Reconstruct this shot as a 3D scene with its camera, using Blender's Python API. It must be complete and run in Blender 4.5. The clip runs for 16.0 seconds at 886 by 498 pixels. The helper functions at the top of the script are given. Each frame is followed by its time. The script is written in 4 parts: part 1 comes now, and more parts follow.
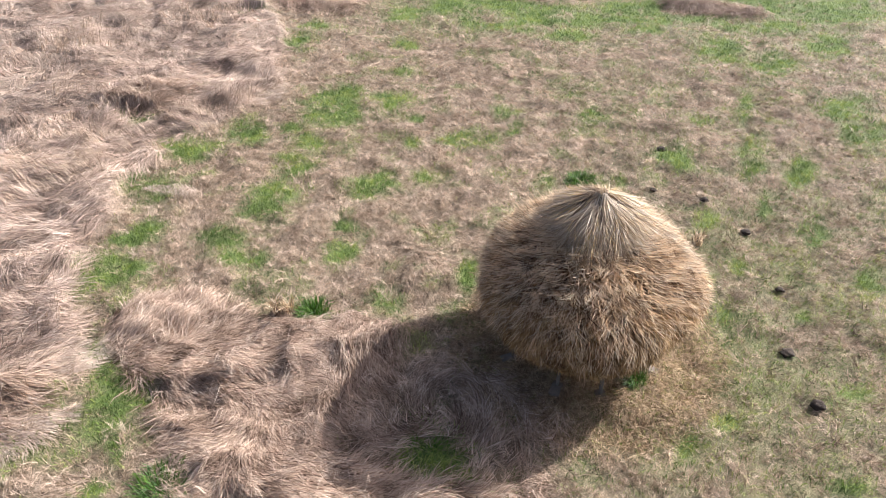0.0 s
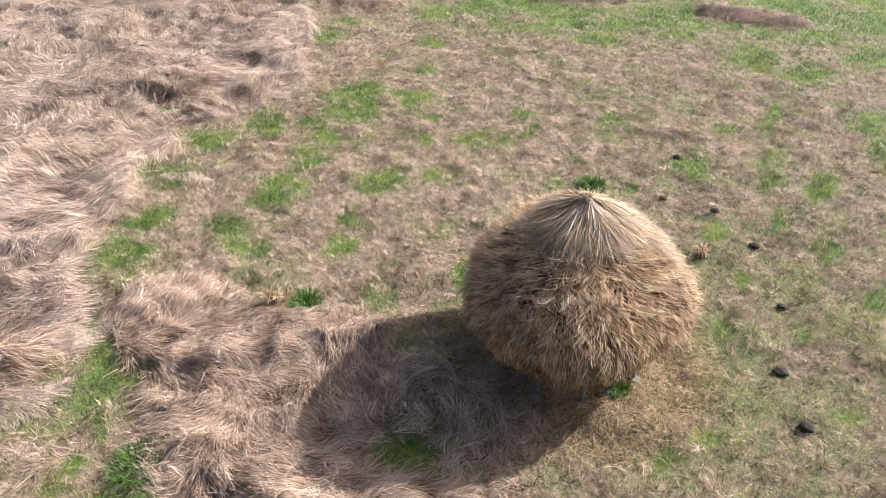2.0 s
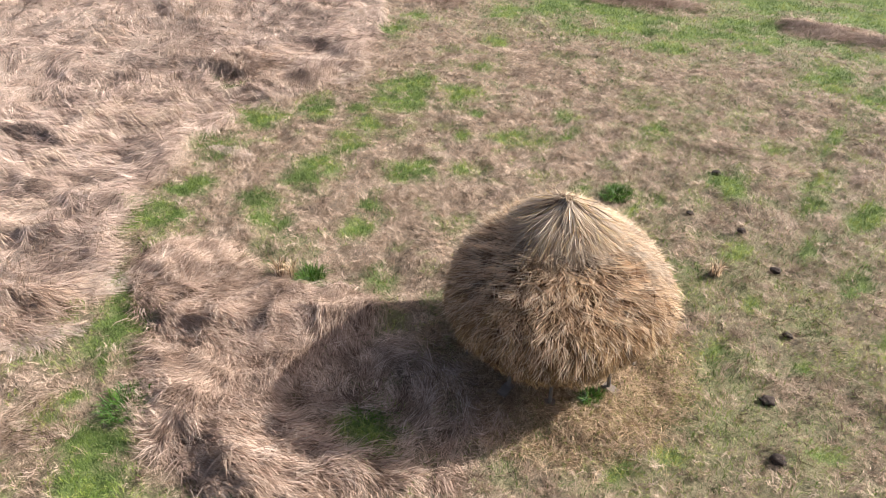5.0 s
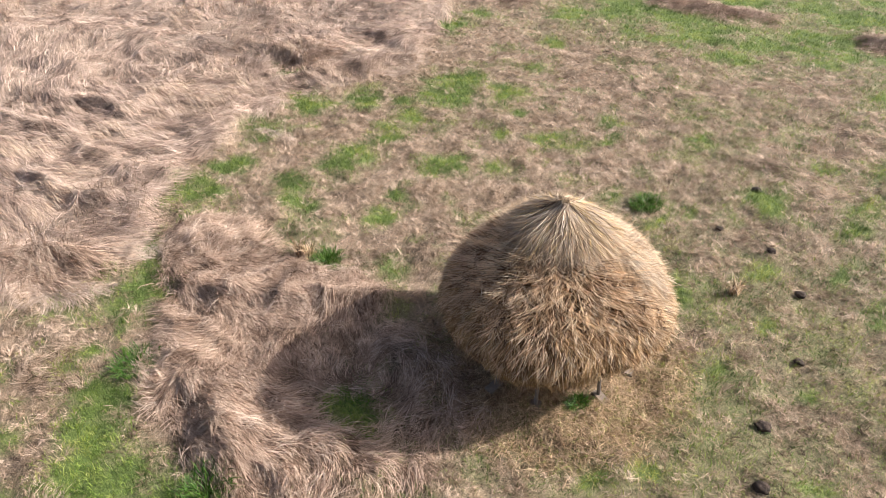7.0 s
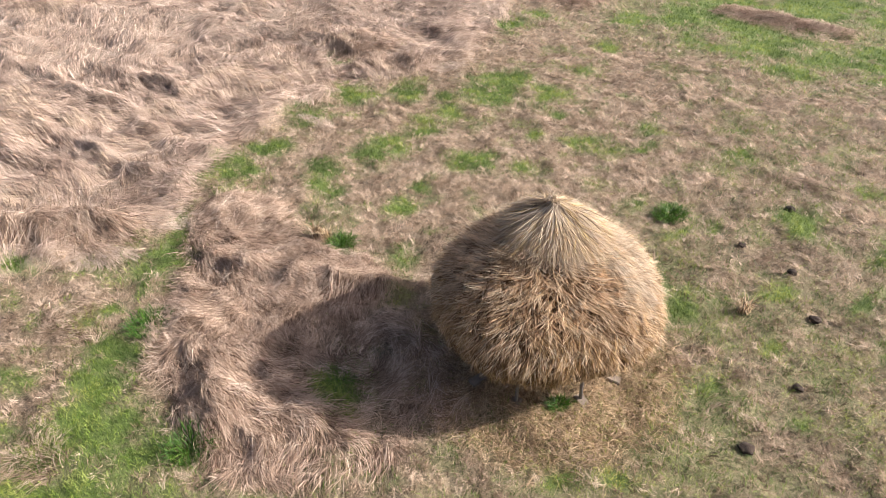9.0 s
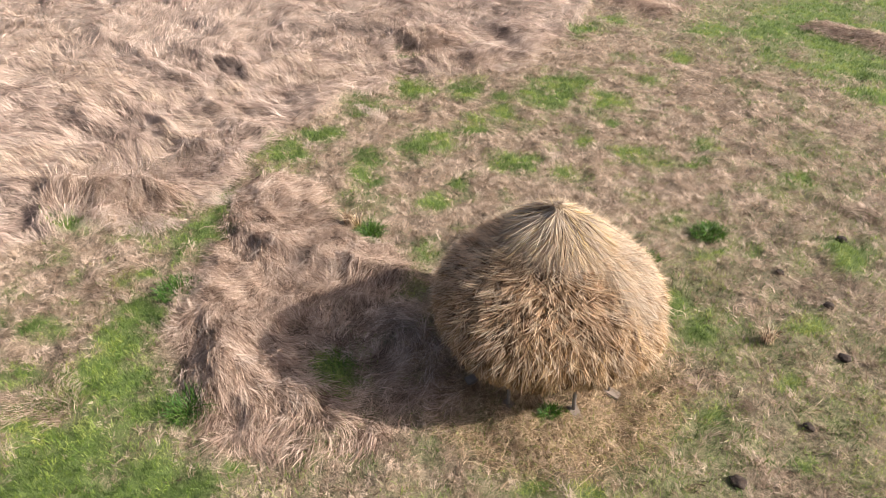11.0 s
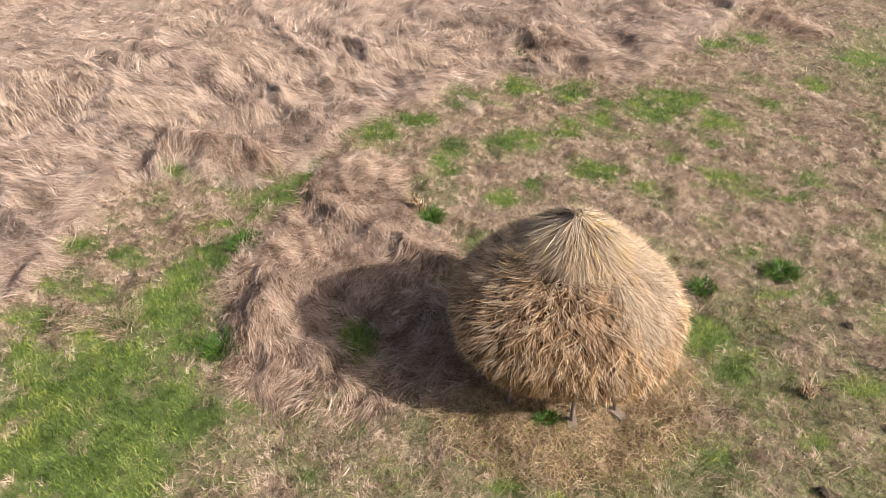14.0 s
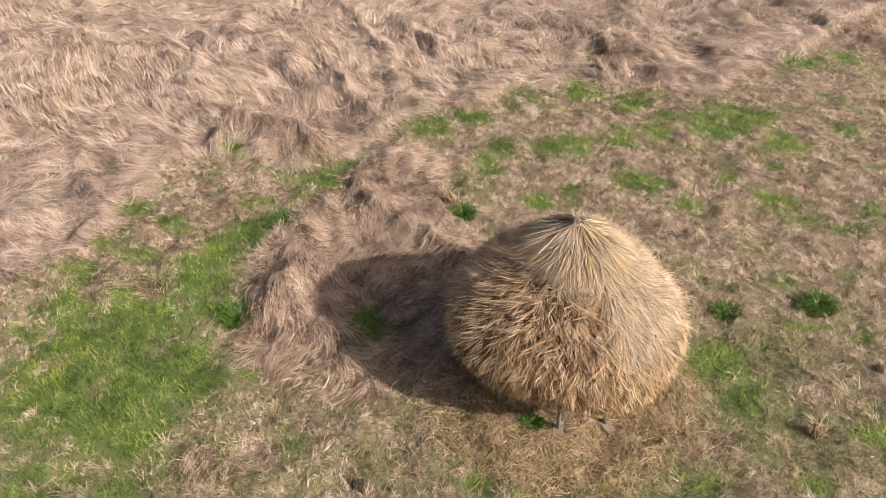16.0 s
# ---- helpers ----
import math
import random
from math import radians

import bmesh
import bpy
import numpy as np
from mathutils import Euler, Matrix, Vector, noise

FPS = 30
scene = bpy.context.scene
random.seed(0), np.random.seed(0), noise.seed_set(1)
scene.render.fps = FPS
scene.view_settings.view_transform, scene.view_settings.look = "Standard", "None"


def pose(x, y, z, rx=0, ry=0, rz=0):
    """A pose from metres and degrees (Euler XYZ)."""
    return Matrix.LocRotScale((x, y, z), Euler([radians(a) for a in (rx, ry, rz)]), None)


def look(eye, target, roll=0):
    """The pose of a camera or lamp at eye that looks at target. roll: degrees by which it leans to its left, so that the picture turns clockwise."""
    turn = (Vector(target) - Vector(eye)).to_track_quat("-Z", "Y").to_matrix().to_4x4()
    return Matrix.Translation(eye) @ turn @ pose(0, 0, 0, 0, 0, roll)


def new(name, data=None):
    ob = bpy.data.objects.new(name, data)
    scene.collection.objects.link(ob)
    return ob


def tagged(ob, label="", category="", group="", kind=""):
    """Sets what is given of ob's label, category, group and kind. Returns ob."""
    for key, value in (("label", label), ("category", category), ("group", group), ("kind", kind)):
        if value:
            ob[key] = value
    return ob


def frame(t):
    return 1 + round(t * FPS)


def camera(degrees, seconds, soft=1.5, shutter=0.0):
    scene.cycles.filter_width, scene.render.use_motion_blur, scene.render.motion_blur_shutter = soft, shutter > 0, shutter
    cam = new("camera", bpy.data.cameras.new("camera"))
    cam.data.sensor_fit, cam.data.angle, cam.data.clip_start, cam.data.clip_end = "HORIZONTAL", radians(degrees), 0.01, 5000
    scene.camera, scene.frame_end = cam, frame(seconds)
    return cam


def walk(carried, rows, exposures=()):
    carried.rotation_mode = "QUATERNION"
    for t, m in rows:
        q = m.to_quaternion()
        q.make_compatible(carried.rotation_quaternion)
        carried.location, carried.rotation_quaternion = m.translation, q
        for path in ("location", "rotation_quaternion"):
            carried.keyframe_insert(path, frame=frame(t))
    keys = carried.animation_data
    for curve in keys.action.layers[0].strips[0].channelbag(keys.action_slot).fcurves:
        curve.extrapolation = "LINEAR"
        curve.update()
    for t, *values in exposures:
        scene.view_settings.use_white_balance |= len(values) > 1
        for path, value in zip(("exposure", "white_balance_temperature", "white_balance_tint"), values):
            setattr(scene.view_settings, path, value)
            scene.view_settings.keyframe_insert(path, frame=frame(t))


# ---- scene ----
cam = camera(65.4, 16.0, 0.6)
METRES, EYE, TILT, LEAN, TURN = 8.41, 7.5, 0.0, 0.0, 5.1
ROWS = [
    (0.0, 0.0, 0.0, 0.0, -0.23, -37.7, 0.29),
    (0.5, 0.0201, 0.0003, -0.0001, 1.42, -37.71, 0.31),
    (1.0, 0.0425, 0.0014, 0.0001, 2.61, -37.71, 0.32),
    (1.5, 0.0673, 0.0016, -0.0003, 3.57, -37.7, 0.31),
    (2.0, 0.0947, 0.0005, -0.001, 4.38, -37.69, 0.31),
    (2.5, 0.1223, -0.0008, -0.001, 5.57, -37.68, 0.32),
    (3.0, 0.1514, -0.0014, -0.0012, 7.11, -37.68, 0.31),
    (3.5, 0.1814, -0.0039, -0.0016, 8.52, -37.68, 0.32),
    (4.0, 0.212, -0.0057, -0.0012, 10.27, -37.67, 0.33),
    (6.5, 0.3687, 0.0131, 0.0011, 20.07, -37.69, 0.4),
    (7.0, 0.3999, 0.0189, 0.0015, 22.05, -37.71, 0.42),
    (7.5, 0.4315, 0.0259, 0.0022, 23.99, -37.71, 0.41),
    (8.0, 0.4638, 0.0331, 0.0027, 25.87, -37.71, 0.41),
    (8.5, 0.496, 0.0415, 0.0033, 27.79, -37.71, 0.42),
    (9.0, 0.528, 0.0534, 0.0036, 29.77, -37.71, 0.42),
    (11.5, 0.6679, 0.1349, 0.0024, 41.17, -37.66, 0.47),
    (12.0, 0.6947, 0.1523, 0.0022, 43.71, -37.65, 0.48),
    (12.5, 0.7213, 0.1702, 0.0029, 46.25, -37.66, 0.5),
    (13.0, 0.7471, 0.1902, 0.0039, 48.73, -37.67, 0.5),
    (13.5, 0.7722, 0.2119, 0.0046, 51.21, -37.67, 0.54),
    (14.0, 0.7976, 0.235, 0.0053, 53.68, -37.67, 0.56),
    (14.5, 0.8216, 0.2602, 0.006, 56.08, -37.66, 0.55),
    (15.0, 0.8441, 0.2867, 0.0064, 58.43, -37.64, 0.57),
    (15.5, 0.8653, 0.314, 0.0067, 60.76, -37.62, 0.59),
    (16.0, 0.8856, 0.3423, 0.0068, 63.08, -37.6, 0.59),
]
walk(cam, [(t, pose(0, 0, EYE, TILT, LEAN, TURN) @ pose(METRES * x, METRES * y, METRES * z, 90 + pitch, roll, yaw)) for t, x, y, z, yaw, pitch, roll in ROWS],
     [(0.0, 1.00, 5950, 11), (7.0, 0.85, 6280, 12), (12.5, 0.72, 6400, 12), (16.0, 0.48, 6620, 12)])

# ---- light ----
SUN_AZ, SUN_EL = 37.0, 32.0          # direction to the sun: degrees from +x towards +y, and above the ground
world = bpy.data.worlds.new("world")
scene.world = world
world.use_nodes = True
sky = world.node_tree.nodes.new("ShaderNodeTexSky")
sky.sky_type, sky.sun_disc = "NISHITA", False
sky.air_density, sky.dust_density, sky.ozone_density = 0.8, 6.0, 0.4
sky.sun_elevation, sky.sun_rotation = radians(SUN_EL), radians(90 - SUN_AZ)
world.node_tree.links.new(sky.outputs[0], world.node_tree.nodes["Background"].inputs[0])
world.node_tree.nodes["Background"].inputs[1].default_value = 0.088
sun_data = bpy.data.lights.new("sun", "SUN")
sun_data.energy, sun_data.angle, sun_data.color = 4.8, radians(0.53), (1.0, 0.945, 0.865)
sun = new("sun", sun_data)
sun.matrix_world = look((20 * math.cos(radians(SUN_AZ)), 20 * math.sin(radians(SUN_AZ)), 20 * math.tan(radians(SUN_EL))), (0, 0, 0))

# ---- materials ----


def ramp(nt, fac, stops):
    n = nt.nodes.new("ShaderNodeValToRGB")
    while len(n.color_ramp.elements) < len(stops):
        n.color_ramp.elements.new(0.5)
    for e, (p, c) in zip(n.color_ramp.elements, stops):
        e.position, e.color = p, (*c, 1)
    nt.links.new(fac, n.inputs[0])
    return n.outputs[0]


def noise_tex(nt, scale, detail=3.0, rough=0.6):
    co = nt.nodes.new("ShaderNodeTexCoord")
    n = nt.nodes.new("ShaderNodeTexNoise")
    n.inputs["Scale"].default_value, n.inputs["Detail"].default_value, n.inputs["Roughness"].default_value = scale, detail, rough
    nt.links.new(co.outputs["Object"], n.inputs["Vector"])
    return n.outputs[0]


def mixed(nt, fac, a, b, kind="MIX"):
    n = nt.nodes.new("ShaderNodeMix")
    n.data_type, n.blend_type = "RGBA", kind
    for socket, value in ((n.inputs[0], fac), (n.inputs[6], a), (n.inputs[7], b)):
        if isinstance(value, (int, float)):
            socket.default_value = value
        elif isinstance(value, tuple):
            socket.default_value = (*value, 1)
        else:
            nt.links.new(value, socket)
    return n.outputs[2]


def blade_material(name, stops, patchy, patch_scale, through_light=0.25, rough=0.65, amount=0.6, alike=0.8, streaky=0.6):
    """Dry or green blades: a colour of its own for each blade and each clump, drifting over the field in patches."""
    m = bpy.data.materials.new(name)
    m.use_nodes = True
    nt = m.node_tree
    geo = nt.nodes.new("ShaderNodeNewGeometry")
    tone = nt.nodes.new("ShaderNodeAttribute")
    tone.attribute_name = "tone"
    blend = nt.nodes.new("ShaderNodeMix")
    blend.inputs[0].default_value = alike
    nt.links.new(geo.outputs["Random Per Island"], blend.inputs[2])
    nt.links.new(tone.outputs["Fac"], blend.inputs[3])
    widen = nt.nodes.new("ShaderNodeMapRange")
    widen.inputs[1].default_value, widen.inputs[2].default_value = 0.16, 0.84
    nt.links.new(blend.outputs[0], widen.inputs[0])
    each = ramp(nt, widen.outputs[0], stops)
    field = ramp(nt, noise_tex(nt, patch_scale, 4.0), patchy)
    colour = mixed(nt, amount, each, field, "MULTIPLY")
    grain = nt.nodes.new("ShaderNodeAttribute")
    grain.attribute_name = "grain"
    fibre = nt.nodes.new("ShaderNodeTexNoise")
    fibre.inputs["Scale"].default_value, fibre.inputs["Detail"].default_value = 1.0, 2.0
    nt.links.new(grain.outputs["Vector"], fibre.inputs["Vector"])
    streaks = ramp(nt, fibre.outputs[0], [(0.30, (0.48, 0.45, 0.43)), (0.44, (0.86, 0.84, 0.82)), (0.55, (1.06, 1.05, 1.04)), (0.68, (1.25, 1.23, 1.2))])
    colour = mixed(nt, streaky, colour, streaks, "MULTIPLY")
    bsdf = nt.nodes["Principled BSDF"]
    nt.links.new(colour, bsdf.inputs["Base Color"])
    bsdf.inputs["Roughness"].default_value = rough
    bsdf.inputs["Specular IOR Level"].default_value = 0.35
    tl = nt.nodes.new("ShaderNodeBsdfTranslucent")
    nt.links.new(colour, tl.inputs[0])
    mx = nt.nodes.new("ShaderNodeMixShader")
    mx.inputs[0].default_value = through_light
    nt.links.new(bsdf.outputs[0], mx.inputs[1])
    nt.links.new(tl.outputs[0], mx.inputs[2])
    nt.links.new(mx.outputs[0], nt.nodes["Material Output"].inputs[0])
    return m


def solid_material(name, stops, scale, rough=0.85, bump=0.3, bump_scale=60.0):
    m = bpy.data.materials.new(name)
    m.use_nodes = True
    nt = m.node_tree
    coarse = ramp(nt, noise_tex(nt, scale, 6.0, 0.7), stops)
    fine = ramp(nt, noise_tex(nt, scale * 12, 3.0), [(0.3, (0.7, 0.7, 0.7)), (0.7, (1.15, 1.12, 1.08))])
    bsdf = nt.nodes["Principled BSDF"]
    nt.links.new(mixed(nt, 0.8, coarse, fine, "MULTIPLY"), bsdf.inputs["Base Color"])
    bsdf.inputs["Roughness"].default_value = rough
    b = nt.nodes.new("ShaderNodeBump")
    b.inputs["Strength"].default_value, b.inputs["Distance"].default_value = bump, 0.02
    nt.links.new(noise_tex(nt, bump_scale, 4.0), b.inputs["Height"])
    nt.links.new(b.outputs[0], bsdf.inputs["Normal"])
    return m


PALE = [(0.30, (0.52, 0.46, 0.42)), (0.45, (0.85, 0.80, 0.76)), (0.58, (1.0, 0.97, 0.94)), (0.7, (1.2, 1.17, 1.12))]
M_LODGED = blade_material("lodged_straw", [(0.0, (0.17, 0.122, 0.095)), (0.3, (0.41, 0.313, 0.26)), (0.7, (0.64, 0.51, 0.432)), (1.0, (0.78, 0.655, 0.572))], PALE, 0.8, 0.14, amount=0.8, alike=0.88, streaky=0.6)
M_MOUND = blade_material("mound_straw", [(0.0, (0.14, 0.088, 0.06)), (0.3, (0.44, 0.322, 0.245)), (0.65, (0.68, 0.535, 0.432)), (1.0, (0.83, 0.70, 0.592))], PALE, 1.5)
M_BLEACH = blade_material("bleached_straw", [(0.0, (0.42, 0.33, 0.26)), (0.4, (0.64, 0.525, 0.435)), (1.0, (0.84, 0.72, 0.625))], PALE, 1.1, amount=0.35)
M_STUBBLE = blade_material("stubble_straw", [(0.0, (0.08, 0.055, 0.034)), (0.30, (0.24, 0.172, 0.117)), (0.55, (0.43, 0.328, 0.24)), (0.8, (0.62, 0.495, 0.385)), (1.0, (0.76, 0.635, 0.52))], PALE, 2.6, amount=0.9, alike=0.9)
M_GREEN = blade_material("grass", [(0.0, (0.06, 0.11, 0.015)), (0.35, (0.145, 0.23, 0.033)), (0.75, (0.24, 0.335, 0.055)), (1.0, (0.37, 0.43, 0.11))],
                         [(0.3, (0.65, 0.8, 0.8)), (0.5, (1, 1, 1)), (0.7, (1.4, 1.15, 0.9))], 0.5, 0.35, 0.5)
M_TUFT = blade_material("dark_grass", [(0.0, (0.035, 0.09, 0.012)), (0.6, (0.085, 0.195, 0.025)), (1.0, (0.16, 0.29, 0.04))], [(0.3, (0.8, 0.8, 0.8)), (0.7, (1.1, 1.1, 1))], 3.0, 0.35, 0.5)
M_GOLD = blade_material("golden_straw", [(0.0, (0.17, 0.11, 0.058)), (0.5, (0.50, 0.365, 0.225)), (1.0, (0.82, 0.655, 0.445))], PALE, 2.0)
# weathered straw; the lowest stops also paint shade deep between bundles
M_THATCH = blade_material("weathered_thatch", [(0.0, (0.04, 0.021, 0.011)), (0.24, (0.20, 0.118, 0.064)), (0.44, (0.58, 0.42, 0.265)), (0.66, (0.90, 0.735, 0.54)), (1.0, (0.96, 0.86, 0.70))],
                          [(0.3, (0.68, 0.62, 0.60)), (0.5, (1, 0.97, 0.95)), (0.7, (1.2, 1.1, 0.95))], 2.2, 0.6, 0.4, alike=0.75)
# dark tints that stand in for the shade between the outer bundles
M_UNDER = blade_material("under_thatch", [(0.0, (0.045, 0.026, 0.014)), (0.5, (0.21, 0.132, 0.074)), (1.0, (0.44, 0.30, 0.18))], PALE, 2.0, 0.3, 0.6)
# golden straw, its tones deepened for the shade under the bulge
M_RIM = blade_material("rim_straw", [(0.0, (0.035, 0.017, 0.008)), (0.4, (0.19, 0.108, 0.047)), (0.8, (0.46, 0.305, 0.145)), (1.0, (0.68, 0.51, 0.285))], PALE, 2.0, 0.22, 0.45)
M_CAP = blade_material("cap_thatch", [(0.0, (0.09, 0.06, 0.04)), (0.25, (0.30, 0.225, 0.155)), (0.55, (0.60, 0.485, 0.36)), (0.88, (0.80, 0.69, 0.56)), (1.0, (0.62, 0.46, 0.21))],
                       [(0.3, (0.72, 0.70, 0.74)), (0.5, (1, 1, 1)), (0.7, (1.15, 1.05, 0.8))], 3.5, 0.3, 0.45, alike=0.55)
# paler copy of the cap colours: the sun's brightening put into the tint
M_SUNNY = blade_material("sunlit_tint_thatch", [(0.0, (0.16, 0.11, 0.07)), (0.35, (0.44, 0.345, 0.25)), (0.75, (0.68, 0.57, 0.445)), (1.0, (0.82, 0.72, 0.58))],
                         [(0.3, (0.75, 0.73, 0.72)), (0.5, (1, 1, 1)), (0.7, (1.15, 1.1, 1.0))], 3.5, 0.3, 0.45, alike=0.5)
M_STAND = blade_material("standing_straw", [(0.0, (0.17, 0.118, 0.08)), (0.4, (0.42, 0.325, 0.245)), (1.0, (0.70, 0.575, 0.46))], PALE, 1.5)
# hay colour kept very dark, so gaps in the thatch look shaded
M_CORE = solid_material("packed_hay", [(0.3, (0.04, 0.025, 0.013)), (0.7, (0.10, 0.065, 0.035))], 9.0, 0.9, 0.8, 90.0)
def straws(nt, turn, along, across, seed, warp):
    """Fibres that lie one way: noise drawn out along them, 0 to 1."""
    m = nt.nodes.new("ShaderNodeMapping")
    m.vector_type = "TEXTURE"
    m.inputs["Location"].default_value = (seed * 3.7, seed * 5.3, seed)
    m.inputs["Rotation"].default_value = (0, 0, radians(turn))
    m.inputs["Scale"].default_value = (along, across, 1.0)
    nt.links.new(warp, m.inputs["Vector"])
    n = nt.nodes.new("ShaderNodeTexNoise")
    n.inputs["Scale"].default_value, n.inputs["Detail"].default_value = 1.0, 1.0
    nt.links.new(m.outputs[0], n.inputs["Vector"])
    return n.outputs[0]


def sum_of(nt, how, a, b):
    n = nt.nodes.new("ShaderNodeMath")
    n.operation = how
    for socket, value in zip(n.inputs, (a, b)):
        if isinstance(value, (int, float)):
            socket.default_value = value
        else:
            nt.links.new(value, socket)
    return n.outputs[0]


def straw_mat(name):
    """Pasture soil under a felt of dead straws that cross one another; greener, more combed or more bare as the field says."""
    m = bpy.data.materials.new(name)
    m.use_nodes = True
    nt = m.node_tree
    co = nt.nodes.new("ShaderNodeTexCoord")
    bend = nt.nodes.new("ShaderNodeTexNoise")
    bend.inputs["Scale"].default_value, bend.inputs["Detail"].default_value = 5.0, 2.0
    nt.links.new(co.outputs["Object"], bend.inputs["Vector"])
    shift = nt.nodes.new("ShaderNodeVectorMath")
    shift.operation = "SCALE"
    shift.inputs["Scale"].default_value = 0.10
    nt.links.new(bend.outputs["Color"], shift.inputs[0])
    warp = nt.nodes.new("ShaderNodeVectorMath")
    nt.links.new(co.outputs["Object"], warp.inputs[0])
    nt.links.new(shift.outputs[0], warp.inputs[1])
    top = None
    for k, turn in enumerate((8, 47, 83, 121, 158)):
        fibre = straws(nt, turn, 0.075, 0.0075, k + 1.0, warp.outputs[0])
        patch_of = noise_tex(nt, 3.0 + 0.7 * k, 2.0)
        here = sum_of(nt, "ADD", fibre, sum_of(nt, "MULTIPLY", sum_of(nt, "SUBTRACT", patch_of, 0.5), 0.25))
        top = here if top is None else sum_of(nt, "MAXIMUM", top, here)
    felt = ramp(nt, top, [(0.50, (0.055, 0.039, 0.025)), (0.60, (0.165, 0.12, 0.083)), (0.68, (0.34, 0.26, 0.188)), (0.82, (0.60, 0.485, 0.37))])
    worn = ramp(nt, noise_tex(nt, 1.9, 6.0, 0.7), [(0.32, (0.66, 0.63, 0.60)), (0.5, (1.0, 0.98, 0.95)), (0.68, (1.28, 1.25, 1.2))])
    colour = mixed(nt, 0.85, felt, worn, "MULTIPLY")
    attr = {}
    for key in ("moss", "mat", "sere"):
        attr[key] = nt.nodes.new("ShaderNodeAttribute")
        attr[key].attribute_name = key
    combed = ramp(nt, top, [(0.50, (0.12, 0.085, 0.062)), (0.60, (0.30, 0.23, 0.18)), (0.74, (0.52, 0.42, 0.345))])
    mossy = ramp(nt, top, [(0.50, (0.035, 0.065, 0.012)), (0.62, (0.11, 0.175, 0.03)), (0.78, (0.21, 0.27, 0.07))])
    # outer ground lacks straws: their missing shade is put in by a darker colour
    hay = ramp(nt, noise_tex(nt, 1.6, 9.0, 0.75), [(0.3, (0.07, 0.055, 0.035)), (0.5, (0.15, 0.118, 0.08)), (0.6, (0.20, 0.16, 0.12)), (0.68, (0.08, 0.11, 0.028))])
    colour = mixed(nt, attr["mat"].outputs["Fac"], colour, combed)
    colour = mixed(nt, attr["moss"].outputs["Fac"], colour, mossy)
    colour = mixed(nt, attr["sere"].outputs["Fac"], colour, hay)
    bsdf = nt.nodes["Principled BSDF"]
    nt.links.new(colour, bsdf.inputs["Base Color"])
    bsdf.inputs["Roughness"].default_value = 0.9
    bump = nt.nodes.new("ShaderNodeBump")
    bump.inputs["Strength"].default_value, bump.inputs["Distance"].default_value = 0.8, 0.03
    nt.links.new(top, bump.inputs["Height"])
    nt.links.new(bump.outputs[0], bsdf.inputs["Normal"])
    return m


M_FIELD = straw_mat("pasture_soil")
M_DUNG = solid_material("dry_dung", [(0.3, (0.022, 0.014, 0.010)), (0.7, (0.06, 0.038, 0.026))], 16.0, 0.9, 0.8, 60.0)
M_POST = solid_material("grey_post", [(0.3, (0.13, 0.115, 0.105)), (0.7, (0.26, 0.235, 0.215))], 14.0, 0.7, 0.3, 120.0)
M_SLAB = solid_material("slab", [(0.3, (0.15, 0.115, 0.09)), (0.7, (0.27, 0.215, 0.17))], 9.0, 0.8, 0.3, 80.0)
M_TWINE = solid_material("twine", [(0.3, (0.5, 0.42, 0.28)), (0.7, (0.65, 0.56, 0.4))], 40.0, 0.8, 0.2, 150.0)

# ---- the lie of the land ----
X0, Y0, STEP, NX, NY = -36.0, -16.0, 0.08, 750, 700
rng = np.random.default_rng(7)
LATTICE = rng.random((256, 256))


def vnoise(x, y):
    """Smooth value noise, 0 to 1, one lattice cell to a unit."""
    xi, yi = np.floor(x).astype(int), np.floor(y).astype(int)
    fx, fy = x - xi, y - yi
    fx, fy = fx * fx * fx * (fx * (fx * 6 - 15) + 10), fy * fy * fy * (fy * (fy * 6 - 15) + 10)
    a, b = LATTICE[xi % 256, yi % 256], LATTICE[(xi + 1) % 256, yi % 256]
    c, d = LATTICE[xi % 256, (yi + 1) % 256], LATTICE[(xi + 1) % 256, (yi + 1) % 256]
    return (a * (1 - fx) + b * fx) * (1 - fy) + (c * (1 - fx) + d * fx) * fy


def fbm(x, y, octaves=4, gain=0.5):
    total, amp, norm = 0.0, 1.0, 0.0
    for k in range(octaves):
        total = total + amp * vnoise(x * 2 ** k + 17.3 * k, y * 2 ** k - 9.7 * k)
        norm += amp
        amp *= gain
    return total / norm


def smooth(a, b, v):
    v = np.clip((v - a) / (b - a), 0, 1)
    return v * v * (3 - 2 * v)


GX, GY = np.meshgrid(X0 + STEP * np.arange(NX), Y0 + STEP * np.arange(NY), indexing="ij")


def sample(field, x, y):
    u = np.clip((x - X0) / STEP, 0, NX - 1.001)
    v = np.clip((y - Y0) / STEP, 0, NY - 1.001)
    i, j = u.astype(int), v.astype(int)
    fu, fv = u - i, v - j
    return (field[i, j] * (1 - fu) + field[i + 1, j] * fu) * (1 - fv) + (field[i, j + 1] * (1 - fu) + field[i + 1, j + 1] * fu) * fv


def inside(poly):
    hit = np.zeros(GX.shape, bool)
    for (xa, ya), (xb, yb) in zip(poly, poly[1:] + poly[:1]):
        cross = ((ya > GY) != (yb > GY)) & (GX < (xb - xa) * (GY - ya) / (yb - ya + 1e-9) + xa)
        hit ^= cross
    return hit.astype(float)


